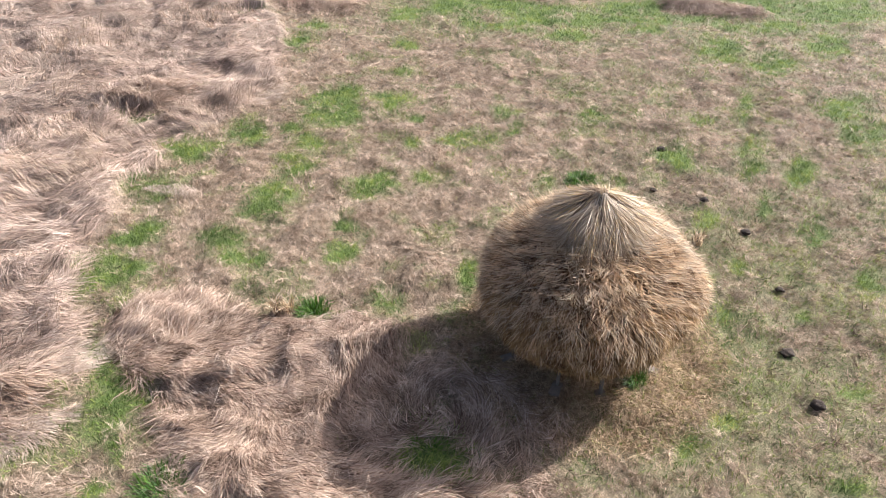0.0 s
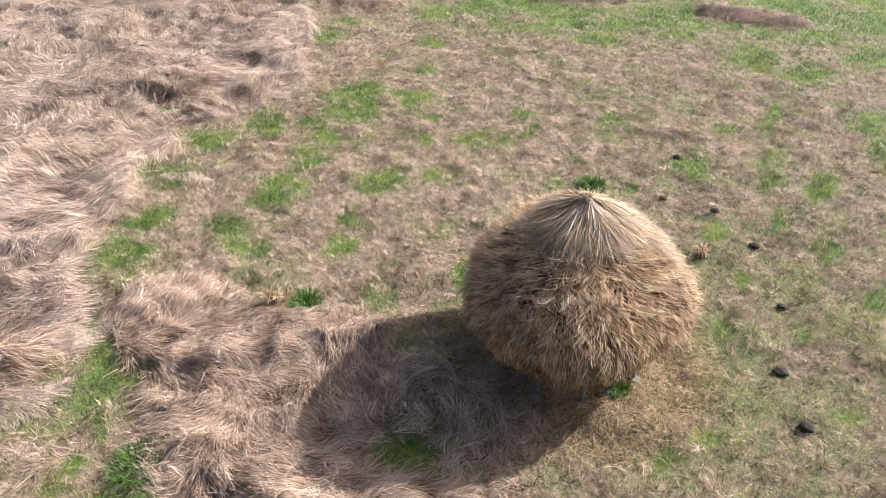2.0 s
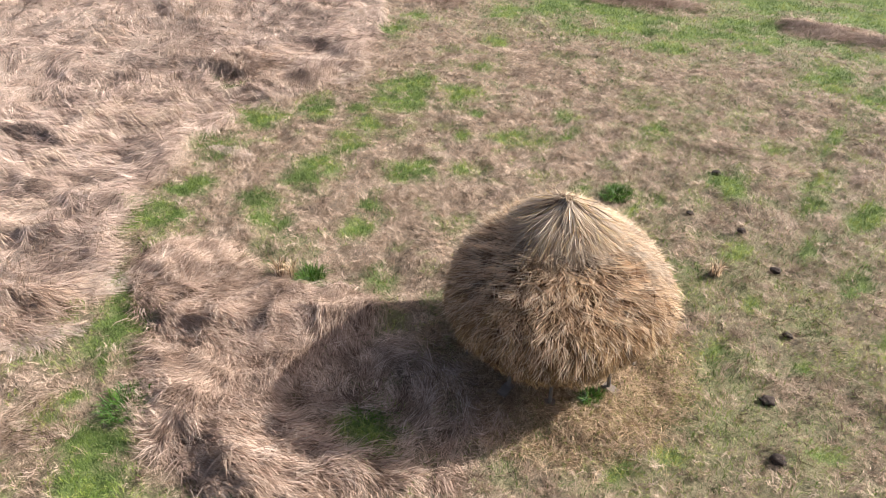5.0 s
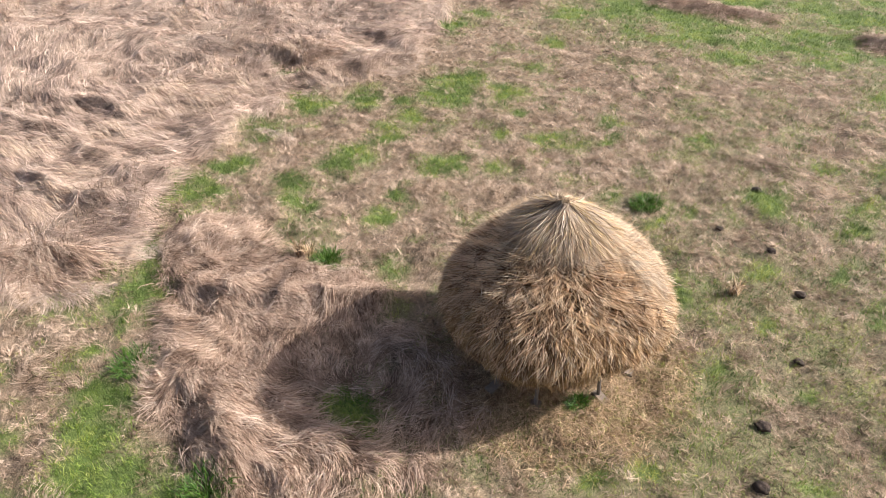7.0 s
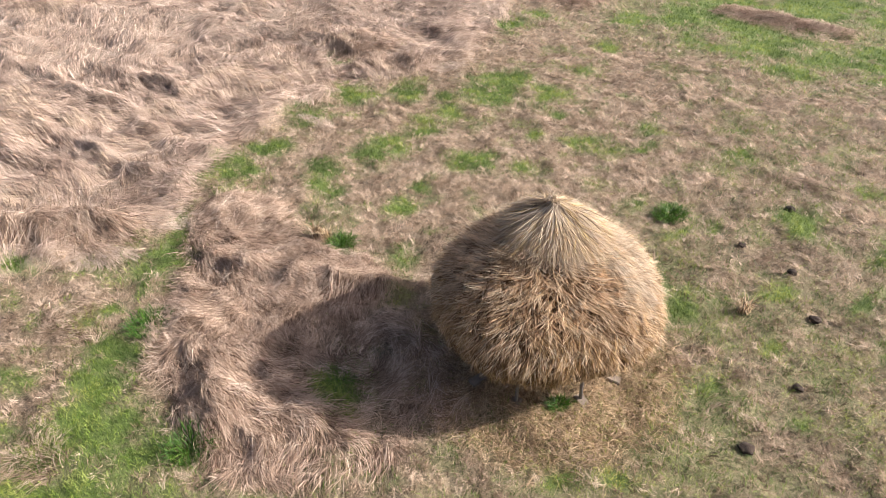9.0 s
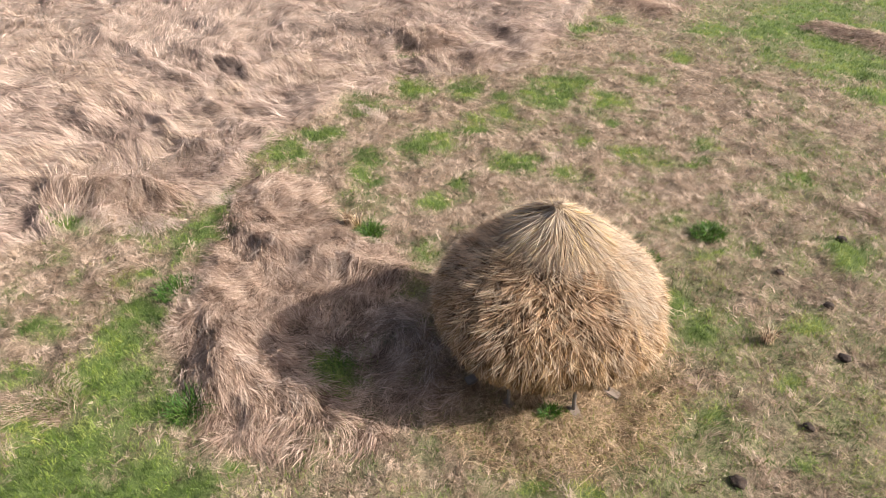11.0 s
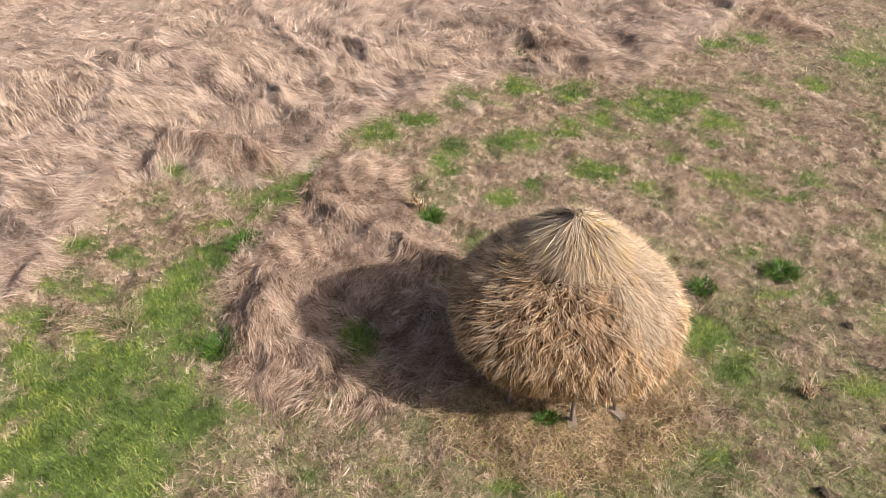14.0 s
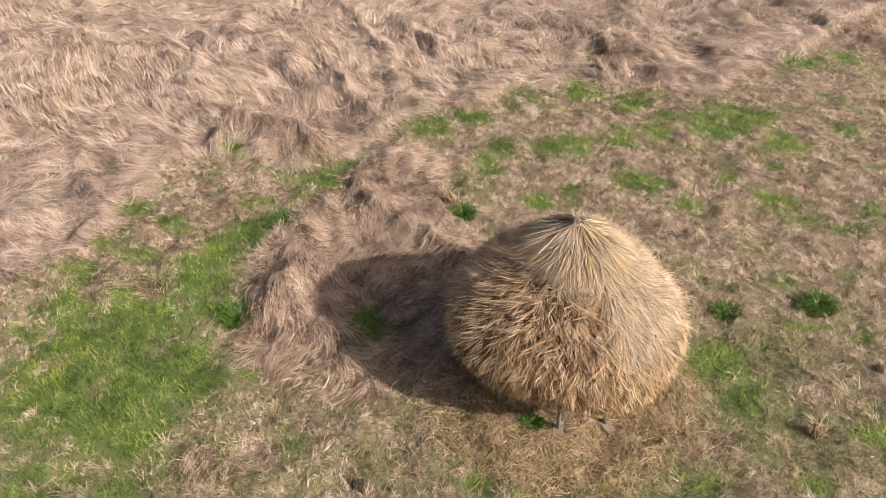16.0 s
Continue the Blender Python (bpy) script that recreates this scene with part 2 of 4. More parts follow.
def blurred(field, r):
    for axis in (0, 1):
        for _ in range(2):
            pad = [(0, 0), (0, 0)]
            pad[axis] = (r + 1, r)
            c = np.cumsum(np.pad(field, pad, mode="edge"), axis=axis)
            hi = np.take(c, np.arange(2 * r + 1, c.shape[axis]), axis=axis)
            lo = np.take(c, np.arange(0, c.shape[axis] - 2 * r - 1), axis=axis)
            field = (hi - lo) / (2 * r + 1)
    return field


# the uncut grass that the wind has laid flat, and its tongue towards the stack
UNCUT = [(-7.9, 22.8), (-6.5, 19.8), (-5.7, 16.2), (-6.4, 14.1), (-7.1, 12.6), (-7.4, 11.2), (-7.1, 9.9), (-7.2, 8.9), (-6.7, 7.9),
         (-6.2, 6.2), (-6.2, 5.4), (-6.7, 4.5), (-7.2, 3.6), (-7.0, 2.6), (-6.0, 2.4), (-5.6, 1.6), (-4.8, 1.3), (-4.2, -0.2),
         (-3.5, -16), (-36, -16), (-36, 40), (-10, 40)]
TONGUE = [(-5.6, 6.5), (-6.0, 7.9), (-4.6, 8.0), (-3.9, 7.5), (-2.9, 7.5), (-1.6, 7.8), (-1.1, 7.4), (-1.4, 6.6), (-2.2, 6.0), (-2.0, 5.2),
          (-0.9, 4.9), (0.1, 4.9), (1.2, 5.3), (1.3, 5.0), (0.1, 4.2), (-0.5, 3.6), (-2.4, 3.8), (-3.7, 4.5), (-4.1, 5.5), (-5.1, 6.2)]
wobble = fbm(GX * 1.3, GY * 1.3, 4) - 0.5
TALL = smooth(0.35, 0.65, blurred(inside(UNCUT), 4) + 0.9 * wobble)
TALL *= 1 - 0.97 * np.exp(-((GX + 8.55) / 0.42) ** 2 - ((GY - 14.32) / 0.26) ** 2)
TONG = smooth(0.35, 0.65, blurred(inside(TONGUE), 3) + 0.7 * wobble)
LODGE = np.maximum(TALL, TONG)

GREEN = np.zeros(GX.shape)
edge = 0.9 * (fbm(GX * 2.3 + 40, GY * 2.3, 4) - 0.5)


def patch(x, y, rx, ry, turn):
    """A patch of fresh grass: middle, half axes, and the turn of the long one."""
    reach = max(rx, ry) * 2.9
    i0, i1 = max(0, int((x - reach - X0) / STEP)), int((x + reach - X0) / STEP) + 2
    j0, j1 = max(0, int((y - reach - Y0) / STEP)), int((y + reach - Y0) / STEP) + 2
    c, s = math.cos(radians(turn)), math.sin(radians(turn))
    dx, dy = GX[i0:i1, j0:j1] - x, GY[i0:i1, j0:j1] - y
    d = np.hypot((dx * c + dy * s) / rx, (dy * c - dx * s) / ry)
    GREEN[i0:i1, j0:j1] = np.maximum(GREEN[i0:i1, j0:j1], smooth(1.85, 0.42, d + 1.25 * edge[i0:i1, j0:j1]))


patch(-3.96, 14.91, 0.83, 0.66, -64)
patch(-3.84, 15.71, 0.48, 0.41, -56)
patch(-2.53, 15.48, 0.50, 0.45, -10)
patch(-1.87, 14.57, 0.17, 0.16, -72)
patch(0.25, 15.02, 0.30, 0.21, 8)
patch(2.23, 14.99, 0.42, 0.28, 77)
patch(-0.62, 13.68, 0.50, 0.29, 5)
patch(-4.22, 13.15, 0.36, 0.25, -6)
patch(-5.65, 13.64, 0.53, 0.39, -55)
patch(-6.65, 12.79, 0.60, 0.39, -10)
patch(-8.55, 14.30, 0.50, 0.30, -9)
patch(-7.63, 15.92, 0.25, 0.19, -25)
patch(1.02, 12.10, 0.35, 0.13, 87)
patch(2.55, 12.11, 0.26, 0.08, 82)
patch(-1.46, 12.02, 0.27, 0.21, -81)
patch(-2.56, 11.61, 0.46, 0.26, 2)
patch(-4.09, 12.15, 0.37, 0.31, -45)
patch(-4.30, 11.16, 0.46, 0.37, -42)
patch(-4.46, 10.56, 0.39, 0.30, -17)
patch(-6.85, 11.17, 0.52, 0.37, -31)
patch(-6.45, 9.50, 0.42, 0.19, -1)
patch(-4.81, 9.62, 0.34, 0.20, -4)
patch(-4.32, 9.09, 0.35, 0.25, -12)
patch(-6.41, 8.73, 0.65, 0.22, 2)
patch(-6.49, 8.09, 0.47, 0.14, 2)
patch(-5.85, 7.66, 0.26, 0.12, -59)
patch(-2.73, 10.14, 0.19, 0.12, -1)
patch(-2.66, 9.30, 0.30, 0.23, -67)
patch(-1.69, 8.19, 0.31, 0.24, -75)
patch(-5.15, 6.07, 0.41, 0.20, -3)
patch(-5.39, 5.42, 0.24, 0.16, -32)
patch(-5.82, 4.93, 0.34, 0.08, 3)
patch(-4.71, 5.07, 0.21, 0.09, -60)
patch(-4.71, 4.53, 0.14, 0.09, -21)
patch(3.81, 13.22, 0.46, 0.30, 69)
patch(5.52, 13.47, 0.80, 0.29, 72)
patch(3.98, 10.93, 0.36, 0.23, 65)
patch(6.23, 12.72, 0.50, 0.27, 63)
patch(5.24, 11.60, 0.47, 0.09, 74)
patch(5.94, 15.80, 0.87, 0.17, 75)
patch(4.55, 21.78, 0.88, 0.63, 67)
patch(6.28, 19.59, 0.96, 0.66, 58)
patch(7.36, 18.47, 0.72, 0.48, 53)
patch(2.02, 20.16, 0.77, 0.46, 8)
patch(2.81, 21.66, 0.99, 0.56, 8)
patch(-3.05, 21.76, 0.65, 0.43, 1)
patch(-8.21, 21.77, 0.49, 0.32, -7)
patch(-5.69, 20.56, 0.42, 0.36, -45)
patch(-2.72, 19.16, 0.36, 0.30, -4)
patch(8.37, 15.99, 0.72, 0.46, 39)
patch(8.27, 14.70, 0.72, 0.42, 52)
patch(9.21, 20.02, 1.10, 0.54, 63)
patch(10.52, 22.87, 1.52, 0.91, 21)
patch(8.33, 21.31, 0.76, 0.52, 32)
patch(-0.95, 22.94, 0.74, 0.34, 4)
patch(6.30, 9.32, 0.52, 0.24, 60)
patch(4.91, 8.36, 0.14, 0.09, 31)
patch(3.77, 8.29, 0.21, 0.14, 56)
patch(5.10, 6.80, 0.20, 0.10, 14)
patch(2.89, 5.43, 0.15, 0.11, 28)
patch(4.47, 5.28, 0.25, 0.09, 9)
patch(-0.36, 8.94, 0.33, 0.15, -87)
patch(5.85, 10.72, 0.37, 0.23, 54)
patch(3.34, 6.17, 0.24, 0.14, 17)
patch(-0.67, 8.01, 0.21, 0.18, -85)
patch(-4.66, 13.86, 0.27, 0.21, -16)
patch(1.93, 16.30, 0.21, 0.18, 47)
patch(4.83, 14.99, 0.33, 0.22, 20)
patch(-1.63, 1.38, 0.77, 0.51, 42)
patch(-1.49, 2.36, 0.66, 0.47, 43)
patch(-0.22, 0.95, 0.90, 0.59, 36)
patch(-0.31, 2.27, 0.70, 0.49, 43)
patch(-2.43, 0.40, 0.46, 0.20, 61)
patch(-3.69, 3.93, 0.37, 0.24, 56)
patch(-3.19, 2.96, 0.53, 0.37, 48)
patch(-3.95, 0.94, 0.44, 0.16, 64)
patch(-5.48, 2.03, 0.38, 0.24, 49)
patch(-4.55, 1.40, 0.26, 0.16, 17)
patch(-5.09, 5.66, 0.59, 0.31, 64)
patch(-7.09, 4.23, 0.33, 0.19, -0)
patch(-13.11, 3.94, 0.19, 0.14, 24)
patch(-6.50, 8.37, 0.52, 0.47, -8)
patch(-7.29, 1.59, 0.21, 0.09, 5)
patch(-4.83, 4.11, 0.29, 0.14, 63)
patch(2.05, 11.59, 0.32, 0.11, 71)
patch(-1.41, 12.03, 0.24, 0.18, -62)
patch(-2.48, 11.60, 0.43, 0.32, 84)
patch(-1.86, 13.35, 0.24, 0.16, -55)
patch(-0.98, 13.57, 0.22, 0.16, -80)
patch(-0.65, 5.38, 0.34, 0.12, -16)
patch(-0.12, 5.04, 0.17, 0.12, -11)
patch(-0.21, 3.36, 0.15, 0.11, 6)
patch(1.25, 3.71, 0.18, 0.10, 63)
patch(2.13, 9.91, 0.47, 0.35, -76)
patch(2.77, 9.77, 0.46, 0.30, 83)
patch(2.26, 8.81, 0.21, 0.13, 78)
patch(-2.83, 7.87, 0.17, 0.13, -24)
patch(0.56, 0.58, 0.48, 0.29, 44)
patch(0.94, 1.50, 0.44, 0.24, 58)
patch(-2.59, 9.45, 0.29, 0.24, 80)
patch(-4.23, 12.35, 0.39, 0.29, -48)
patch(-4.81, 9.66, 0.41, 0.30, -29)
patch(-6.36, 9.81, 0.29, 0.27, 72)
patch(-4.27, 13.29, 0.25, 0.20, -77)
patch(-5.98, 19.29, 0.64, 0.38, 80)
patch(0.14, 14.99, 0.34, 0.18, 80)
patch(0.39, 14.17, 0.32, 0.14, 74)
patch(2.67, 5.74, 0.18, 0.11, 69)
patch(3.73, 8.33, 0.28, 0.13, 72)
patch(4.23, 9.55, 0.22, 0.12, 80)
patch(-2.02, 1.34, 0.51, 0.32, 16)
patch(-0.49, 2.81, 0.42, 0.29, 28)
patch(-4.63, 2.70, 0.35, 0.20, 31)
patch(-7.18, 4.14, 0.40, 0.24, 30)
patch(4.93, 8.36, 0.13, 0.08, 60)
patch(-2.80, 3.18, 0.53, 0.33, 31)
patch(-4.03, 1.91, 0.37, 0.21, 28)
patch(-4.76, 3.97, 0.26, 0.12, 40)
patch(-1.58, 25.30, 1.81, 1.16, 89)
patch(-1.92, 22.90, 0.96, 0.59, -80)
patch(-3.21, 21.61, 0.72, 0.52, 71)
patch(0.59, 21.37, 0.88, 0.50, -84)
patch(2.21, 14.85, 0.33, 0.22, 75)
patch(-1.59, 1.21, 0.36, 0.15, 39)
patch(-2.56, 17.19, 0.29, 0.19, -69)
patch(-0.90, 1.30, 1.60, 1.25, 25)
patch(-3.36, 3.39, 0.55, 0.37, 3)
patch(-2.85, 2.48, 0.65, 0.41, 12)
patch(-2.08, 3.12, 0.49, 0.33, 10)
patch(-2.60, 1.95, 0.44, 0.23, 23)
patch(-1.93, 2.51, 0.44, 0.23, 24)
patch(-2.50, 2.78, 0.58, 0.41, 17)
patch(-1.59, 3.19, 0.38, 0.28, 10)
patch(-1.46, 1.53, 0.91, 0.58, 27)
patch(-4.03, 3.98, 0.35, 0.25, 6)
patch(-2.40, 3.03, 0.63, 0.47, 20)
patch(-3.34, 1.36, 0.48, 0.26, 49)
patch(-5.86, 7.78, 0.31, 0.12, -58)
patch(-5.78, 6.70, 0.22, 0.12, -48)
patch(-5.36, 6.16, 0.29, 0.19, -40)
patch(-4.77, 5.92, 0.21, 0.15, -28)
patch(-5.28, 5.43, 0.25, 0.15, -7)
patch(-5.76, 5.00, 0.31, 0.09, 6)
patch(-3.83, 4.68, 0.17, 0.11, -10)
patch(-1.3, 1.3, 1.7, 0.8, 15), patch(-0.4, 1.6, 0.9, 0.6, 30), patch(-1.9, 2.2, 0.7, 0.35, 20), patch(-0.75, 5.2, 0.22, 0.4, 60)
GREEN *= 0.45 + 0.55 * smooth(0.33, 0.55, fbm(GX * 3.1, GY * 3.1 + 80, 3))
# the lawn of new grass near the mounds
lawn_x, lawn_y = 0.966 * (GX + 1.25) + 0.259 * (GY - 1.3), 0.966 * (GY - 1.3) - 0.259 * (GX + 1.25)
GREEN = np.maximum(GREEN, smooth(1.35, 0.75, np.hypot(lawn_x / 1.75, lawn_y / 0.9) + 1.2 * edge) * (0.42 + 0.55 * smooth(0.36, 0.54, fbm(GX * 2.6 + 61, GY * 2.6, 3))))
# a thin green haze of new blades over the grazed side, strongest far off beyond it
haze = smooth(2.0, 6.0, GX + 0.25 * (GY - 8)) * smooth(0.56, 0.66, fbm(GX * 1.4 + 9, GY * 1.4, 4))
meadow = smooth(19.2, 22.6, GY - 0.13 * GX + 4.5 * wobble) * smooth(-6, 0, GX)
sward = smooth(-1.0, 1.5, GX) * smooth(0.52, 0.62, fbm(GX * 2.4 + 31, GY * 2.4, 4))
sprig = (1 - LODGE) * smooth(0.58, 0.66, fbm(GX * 2.2 + 77, GY * 2.2, 4))
GREEN = np.maximum.reduce([GREEN, 0.2 * haze, (0.42 + 0.56 * smooth(0.42, 0.58, fbm(GX * 1.1 + 63, GY * 1.6, 4))) * meadow, (0.12 + 0.15 * smooth(8, 4.5, GY)) * sward, 0.3 * sprig,
                           smooth(0.3, 2.2, GX) * smooth(14.0, 10.5, GY) * (1 - LODGE) * (0.04 + 0.24 * smooth(0.42, 0.62, fbm(GX * 1.9 + 5, GY * 1.9 + 44, 4)))])
# lower, damper ground beside the stack, where the sward is thicker and the dead grass darker
DAMP = smooth(1.5, 0.5, np.hypot((GX - 3.6) / 2.6, (GY - 8.6) / 3.4) + 0.8 * wobble) * (1 - LODGE)
GREEN = np.maximum(GREEN, DAMP * (0.05 + 0.33 * smooth(0.40, 0.62, fbm(GX * 1.6 + 95, GY * 1.6 + 4, 4))))
GREEN *= 1 - 0.9 * TALL * (1 - smooth(0.3, 0.65, GREEN))

HEIGHT = 0.10 * (fbm(GX * 0.35, GY * 0.35, 3) - 0.5) + 0.05 * (fbm(GX * 1.6, GY * 1.6, 3) - 0.5)
# the laid grass lies in waves: long crooked crests with hollows in their lee
warp_x, warp_y = 1.1 * (fbm(GX * 0.5 + 11, GY * 0.5, 3) - 0.5), 1.1 * (fbm(GX * 0.5, GY * 0.5 + 33, 3) - 0.5)
crest = 1 - np.abs(2 * fbm((GX + warp_x) * 0.42 + 5, (GY + warp_y) * 0.62, 2, 0.35) - 1)
ripple = 1 - np.abs(2 * fbm((GX + warp_x) * 1.0 + 71, (GY + warp_y) * 1.35, 2, 0.4) - 1)
HEIGHT += TALL * (0.17 * (smooth(0.5, 1.0, crest) - 0.3) + 0.06 * (smooth(0.5, 1.0, ripple) - 0.4) + 0.08) * (1 - 0.8 * GREEN)
HEIGHT -= TALL * 0.10 * smooth(0.66, 0.80, vnoise(GX * 1.5 + 90, GY * 1.7 + 12))
# hummocks and hoof-worn hollows of the grazed side
bare = (1 - LODGE) * (1 - 0.5 * GREEN)
HEIGHT += bare * (0.07 * smooth(0.35, 0.75, fbm(GX * 1.7 + 13, GY * 1.9, 3)) + 0.05 * (vnoise(GX * 4.1, GY * 4.1 + 19) - 0.5))
fold = 1 - np.abs(2 * fbm((GX + 0.5 * warp_x) * 1.25 + 41, (GY + 0.5 * warp_y) * 1.5 + 8, 2, 0.4) - 1)
HEIGHT += TONG * (0.05 + 0.14 * (fbm(GX * 1.9 + 3, GY * 1.9, 3) - 0.5) + 0.085 * (smooth(0.6, 1.0, fold) - 0.35))
MOUNDS = []


def mound(xa, ya, xb, yb, wide, high, steep=0.5):
    """A long heap of laid grass: its ridge from a to b, its half width and its height; the side towards -y is the steeper one."""
    global HEIGHT
    dx, dy = xb - xa, yb - ya
    k = np.clip(((GX - xa) * dx + (GY - ya) * dy) / (dx * dx + dy * dy), 0, 1)
    d = np.hypot(GX - xa - k * dx, GY - ya - k * dy) / wide
    d = d * np.where(GY < ya + k * dy + 0.15 * wobble, 1 / steep, 1.0)
    HEIGHT += high * np.exp(-(d ** 2)) * (0.75 + 0.5 * vnoise(GX * 2.2, GY * 2.2))
    MOUNDS.append((xa, ya, xb, yb, wide))


mound(-3.25, 4.85, -1.35, 3.95, 0.42, 0.20, 0.55)
mound(-4.3, 6.2, -2.4, 6.75, 0.42, 0.18, 0.45)
mound(-5.3, 7.15, -4.5, 7.55, 0.40, 0.07)
mound(-2.1, 6.95, -1.3, 7.35, 0.28, 0.2)
mound(-1.0, 4.35, -0.4, 4.6, 0.25, 0.07)
mound(0.3, 4.75, 1.2, 5.15, 0.25, 0.04)
mound(-9.0, 15.6, -8.0, 15.2, 0.6, 0.12)
mound(-9.0, 14.85, -8.15, 14.62, 0.26, 0.26, 0.5)
mound(5.5, 23.2, 7.9, 22.4, 0.45, 0.17, 0.9)
mound(-0.7, 24.0, 2.6, 23.8, 0.40, 0.14, 0.9)
mound(-7.0, 22.5, -4.7, 22.2, 0.45, 0.13, 0.9)
mound(-8.1, 4.4, -6.5, 5.9, 0.42, 0.26)
HEIGHT += 0.07 * np.exp(-(np.hypot((GX - 3.7) / 0.9, (GY - 14.6) / 0.4)) ** 2)
HEIGHT -= 0.07 * np.exp(-(np.hypot(GX + 8.55, GY - 14.35) / 0.40) ** 2) + 0.09 * np.exp(-(np.hypot((GX + 6.95) / 0.40, (GY - 14.45) / 0.22)) ** 2)

FLOW_X, FLOW_Y = np.zeros(GX.shape), np.zeros(GX.shape)


def flow(x, y, turn, reach=1.6):
    """The way the laid grass points round a place."""
    global FLOW_X, FLOW_Y
    w = np.exp(-((GX - x) ** 2 + (GY - y) ** 2) / reach ** 2)
    FLOW_X += w * math.cos(radians(turn))
    FLOW_Y += w * math.sin(radians(turn))


flow(-5.4, 7.4, 60, 0.7), flow(-4.4, 7.5, 69, 0.7), flow(-3.7, 6.9, 16, 0.8), flow(-3.0, 6.5, 29, 0.8), flow(-1.6, 7.2, -70, 0.6)
flow(-2.2, 4.5, 4, 0.8), flow(-1.6, 3.8, -6, 0.8), flow(-6.2, 6.4, 66, 0.8), flow(-6.9, 7.5, 32, 1.2), flow(-10.1, 13.1, -10)
flow(-6.5, 15.9, 69), flow(-6.5, 11.5, -47), flow(-7.1, 5.4, 34, 1.2), flow(-6.0, 0.4, 34), flow(-13.4, 0.8, -174, 3.0)
flow(-10.4, 2.3, -151, 2.2), flow(-11.0, 6.8, -155, 2.2), flow(-10.7, 10.9, -169), flow(-14.5, 11.6, 120, 3.0), flow(-9.8, 10.9, 159)
flow(-3.5, 5.2, -156, 0.7), flow(-3.8, 6.5, -4, 0.7), flow(0.1, 5.6, 68, 0.8), flow(-9.2, 11.4, -129), flow(-12.9, 19.1, -7, 3.0)
stray = 2 * np.pi * 1.6 * fbm(GX * 0.45, GY * 0.45 + 60, 3)
FLOW_X += 0.35 * np.cos(stray)
FLOW_Y += 0.35 * np.sin(stray)
eddy = 2 * np.pi * 1.5 * fbm(GX * 1.1 + 29, GY * 1.1, 2)
FLOW_X += 0.14 * np.cos(eddy)
FLOW_Y += 0.14 * np.sin(eddy)
FLOW = np.stack([FLOW_X, FLOW_Y], -1) / np.hypot(FLOW_X, FLOW_Y)[..., None]


def height(x, y):
    return sample(HEIGHT, x, y)


def part(name, bm, material, parent=None, label="", shade=False):
    me = bpy.data.meshes.new(name)
    bm.to_mesh(me)
    bm.free()
    me.materials.append(material)
    if shade:
        me.polygons.foreach_set("use_smooth", [True] * len(me.polygons))
    ob = new(name, me)
    ob.parent = parent
    return tagged(ob, label)


def ribbons(name, spine, wide, side, material, parent=None, tone=None, shape=None):
    """Blades as tapered ribbons. spine: blades x points x 3; wide: half width; side: blades x 3; shape: the width along them."""
    n, k, _ = spine.shape
    taper = np.array(np.linspace(1.0, 0.85, k)[:-1] if shape is None else shape)[None, :, None]
    off = side[:, None, :] * (wide[:, None, None] * taper)
    v = np.empty((n, 2 * k - 1, 3))
    v[:, 0:2 * k - 2:2] = spine[:, :-1] - off
    v[:, 1:2 * k - 2:2] = spine[:, :-1] + off
    v[:, 2 * k - 2] = spine[:, -1]
    base = np.arange(n)[:, None] * (2 * k - 1)
    quads = np.concatenate([np.array([[2 * i, 2 * i + 1, 2 * i + 3, 2 * i + 2]]) for i in range(k - 2)] + [np.zeros((0, 4), int)])
    tri = np.array([2 * k - 4, 2 * k - 3, 2 * k - 2])
    row = np.concatenate([quads.ravel(), tri])
    loops = (base + row[None]).ravel()
    sizes = np.tile(np.array([4] * (k - 2) + [3]), n)
    me = bpy.data.meshes.new(name)
    me.vertices.add(n * (2 * k - 1))
    me.vertices.foreach_set("co", v.astype(np.float32).ravel())
    me.loops.add(len(loops))
    me.loops.foreach_set("vertex_index", loops.astype(np.int32))
    me.polygons.add(len(sizes))
    me.polygons.foreach_set("loop_start", np.concatenate([[0], np.cumsum(sizes)[:-1]]).astype(np.int32))
    me.materials.append(material)
    me.update(calc_edges=True)
    shade = me.attributes.new("tone", "FLOAT", "POINT")
    shade.data.foreach_set("value", np.repeat(rng.random(n) if tone is None else tone, 2 * k - 1).astype(np.float32))
    # a coordinate along the fibres, in straw widths across and hand's widths along, with an offset for each blade
    seed = rng.random(n) * 400
    fibre = np.empty((n, 2 * k - 1, 3), np.float32)
    run = np.linalg.norm(spine[:, -1] - spine[:, 0], axis=1) / 0.16
    fibre[:, :, 0] = seed[:, None]
    fibre[:, 1:2 * k - 2:2, 0] += (wide / 0.0035)[:, None]
    fibre[:, 2 * k - 2, 0] += wide / 0.007
    fibre[:, :, 1] = run[:, None] * (np.minimum(np.arange(2 * k - 1), 2 * k - 2) // 2)[None] / (k - 1)
    fibre[:, :, 2] = 0.7 * seed[:, None]
    me.attributes.new("grain", "FLOAT_VECTOR", "POINT").data.foreach_set("vector", fibre.ravel())
    ob = new(name, me)
    ob.parent = parent
    return ob


def unit(v):
    return v / (np.linalg.norm(v, axis=-1, keepdims=True) + 1e-9)


def sides(way, roll):
    """Unit vectors across blades that run along way, rolled about it by so many radians from lying flat."""
    flat = unit(np.stack([-way[:, 1], way[:, 0], np.zeros(len(way))], -1))
    up = np.cross(unit(way), flat)
    return flat * np.cos(roll)[:, None] + up * np.sin(roll)[:, None]


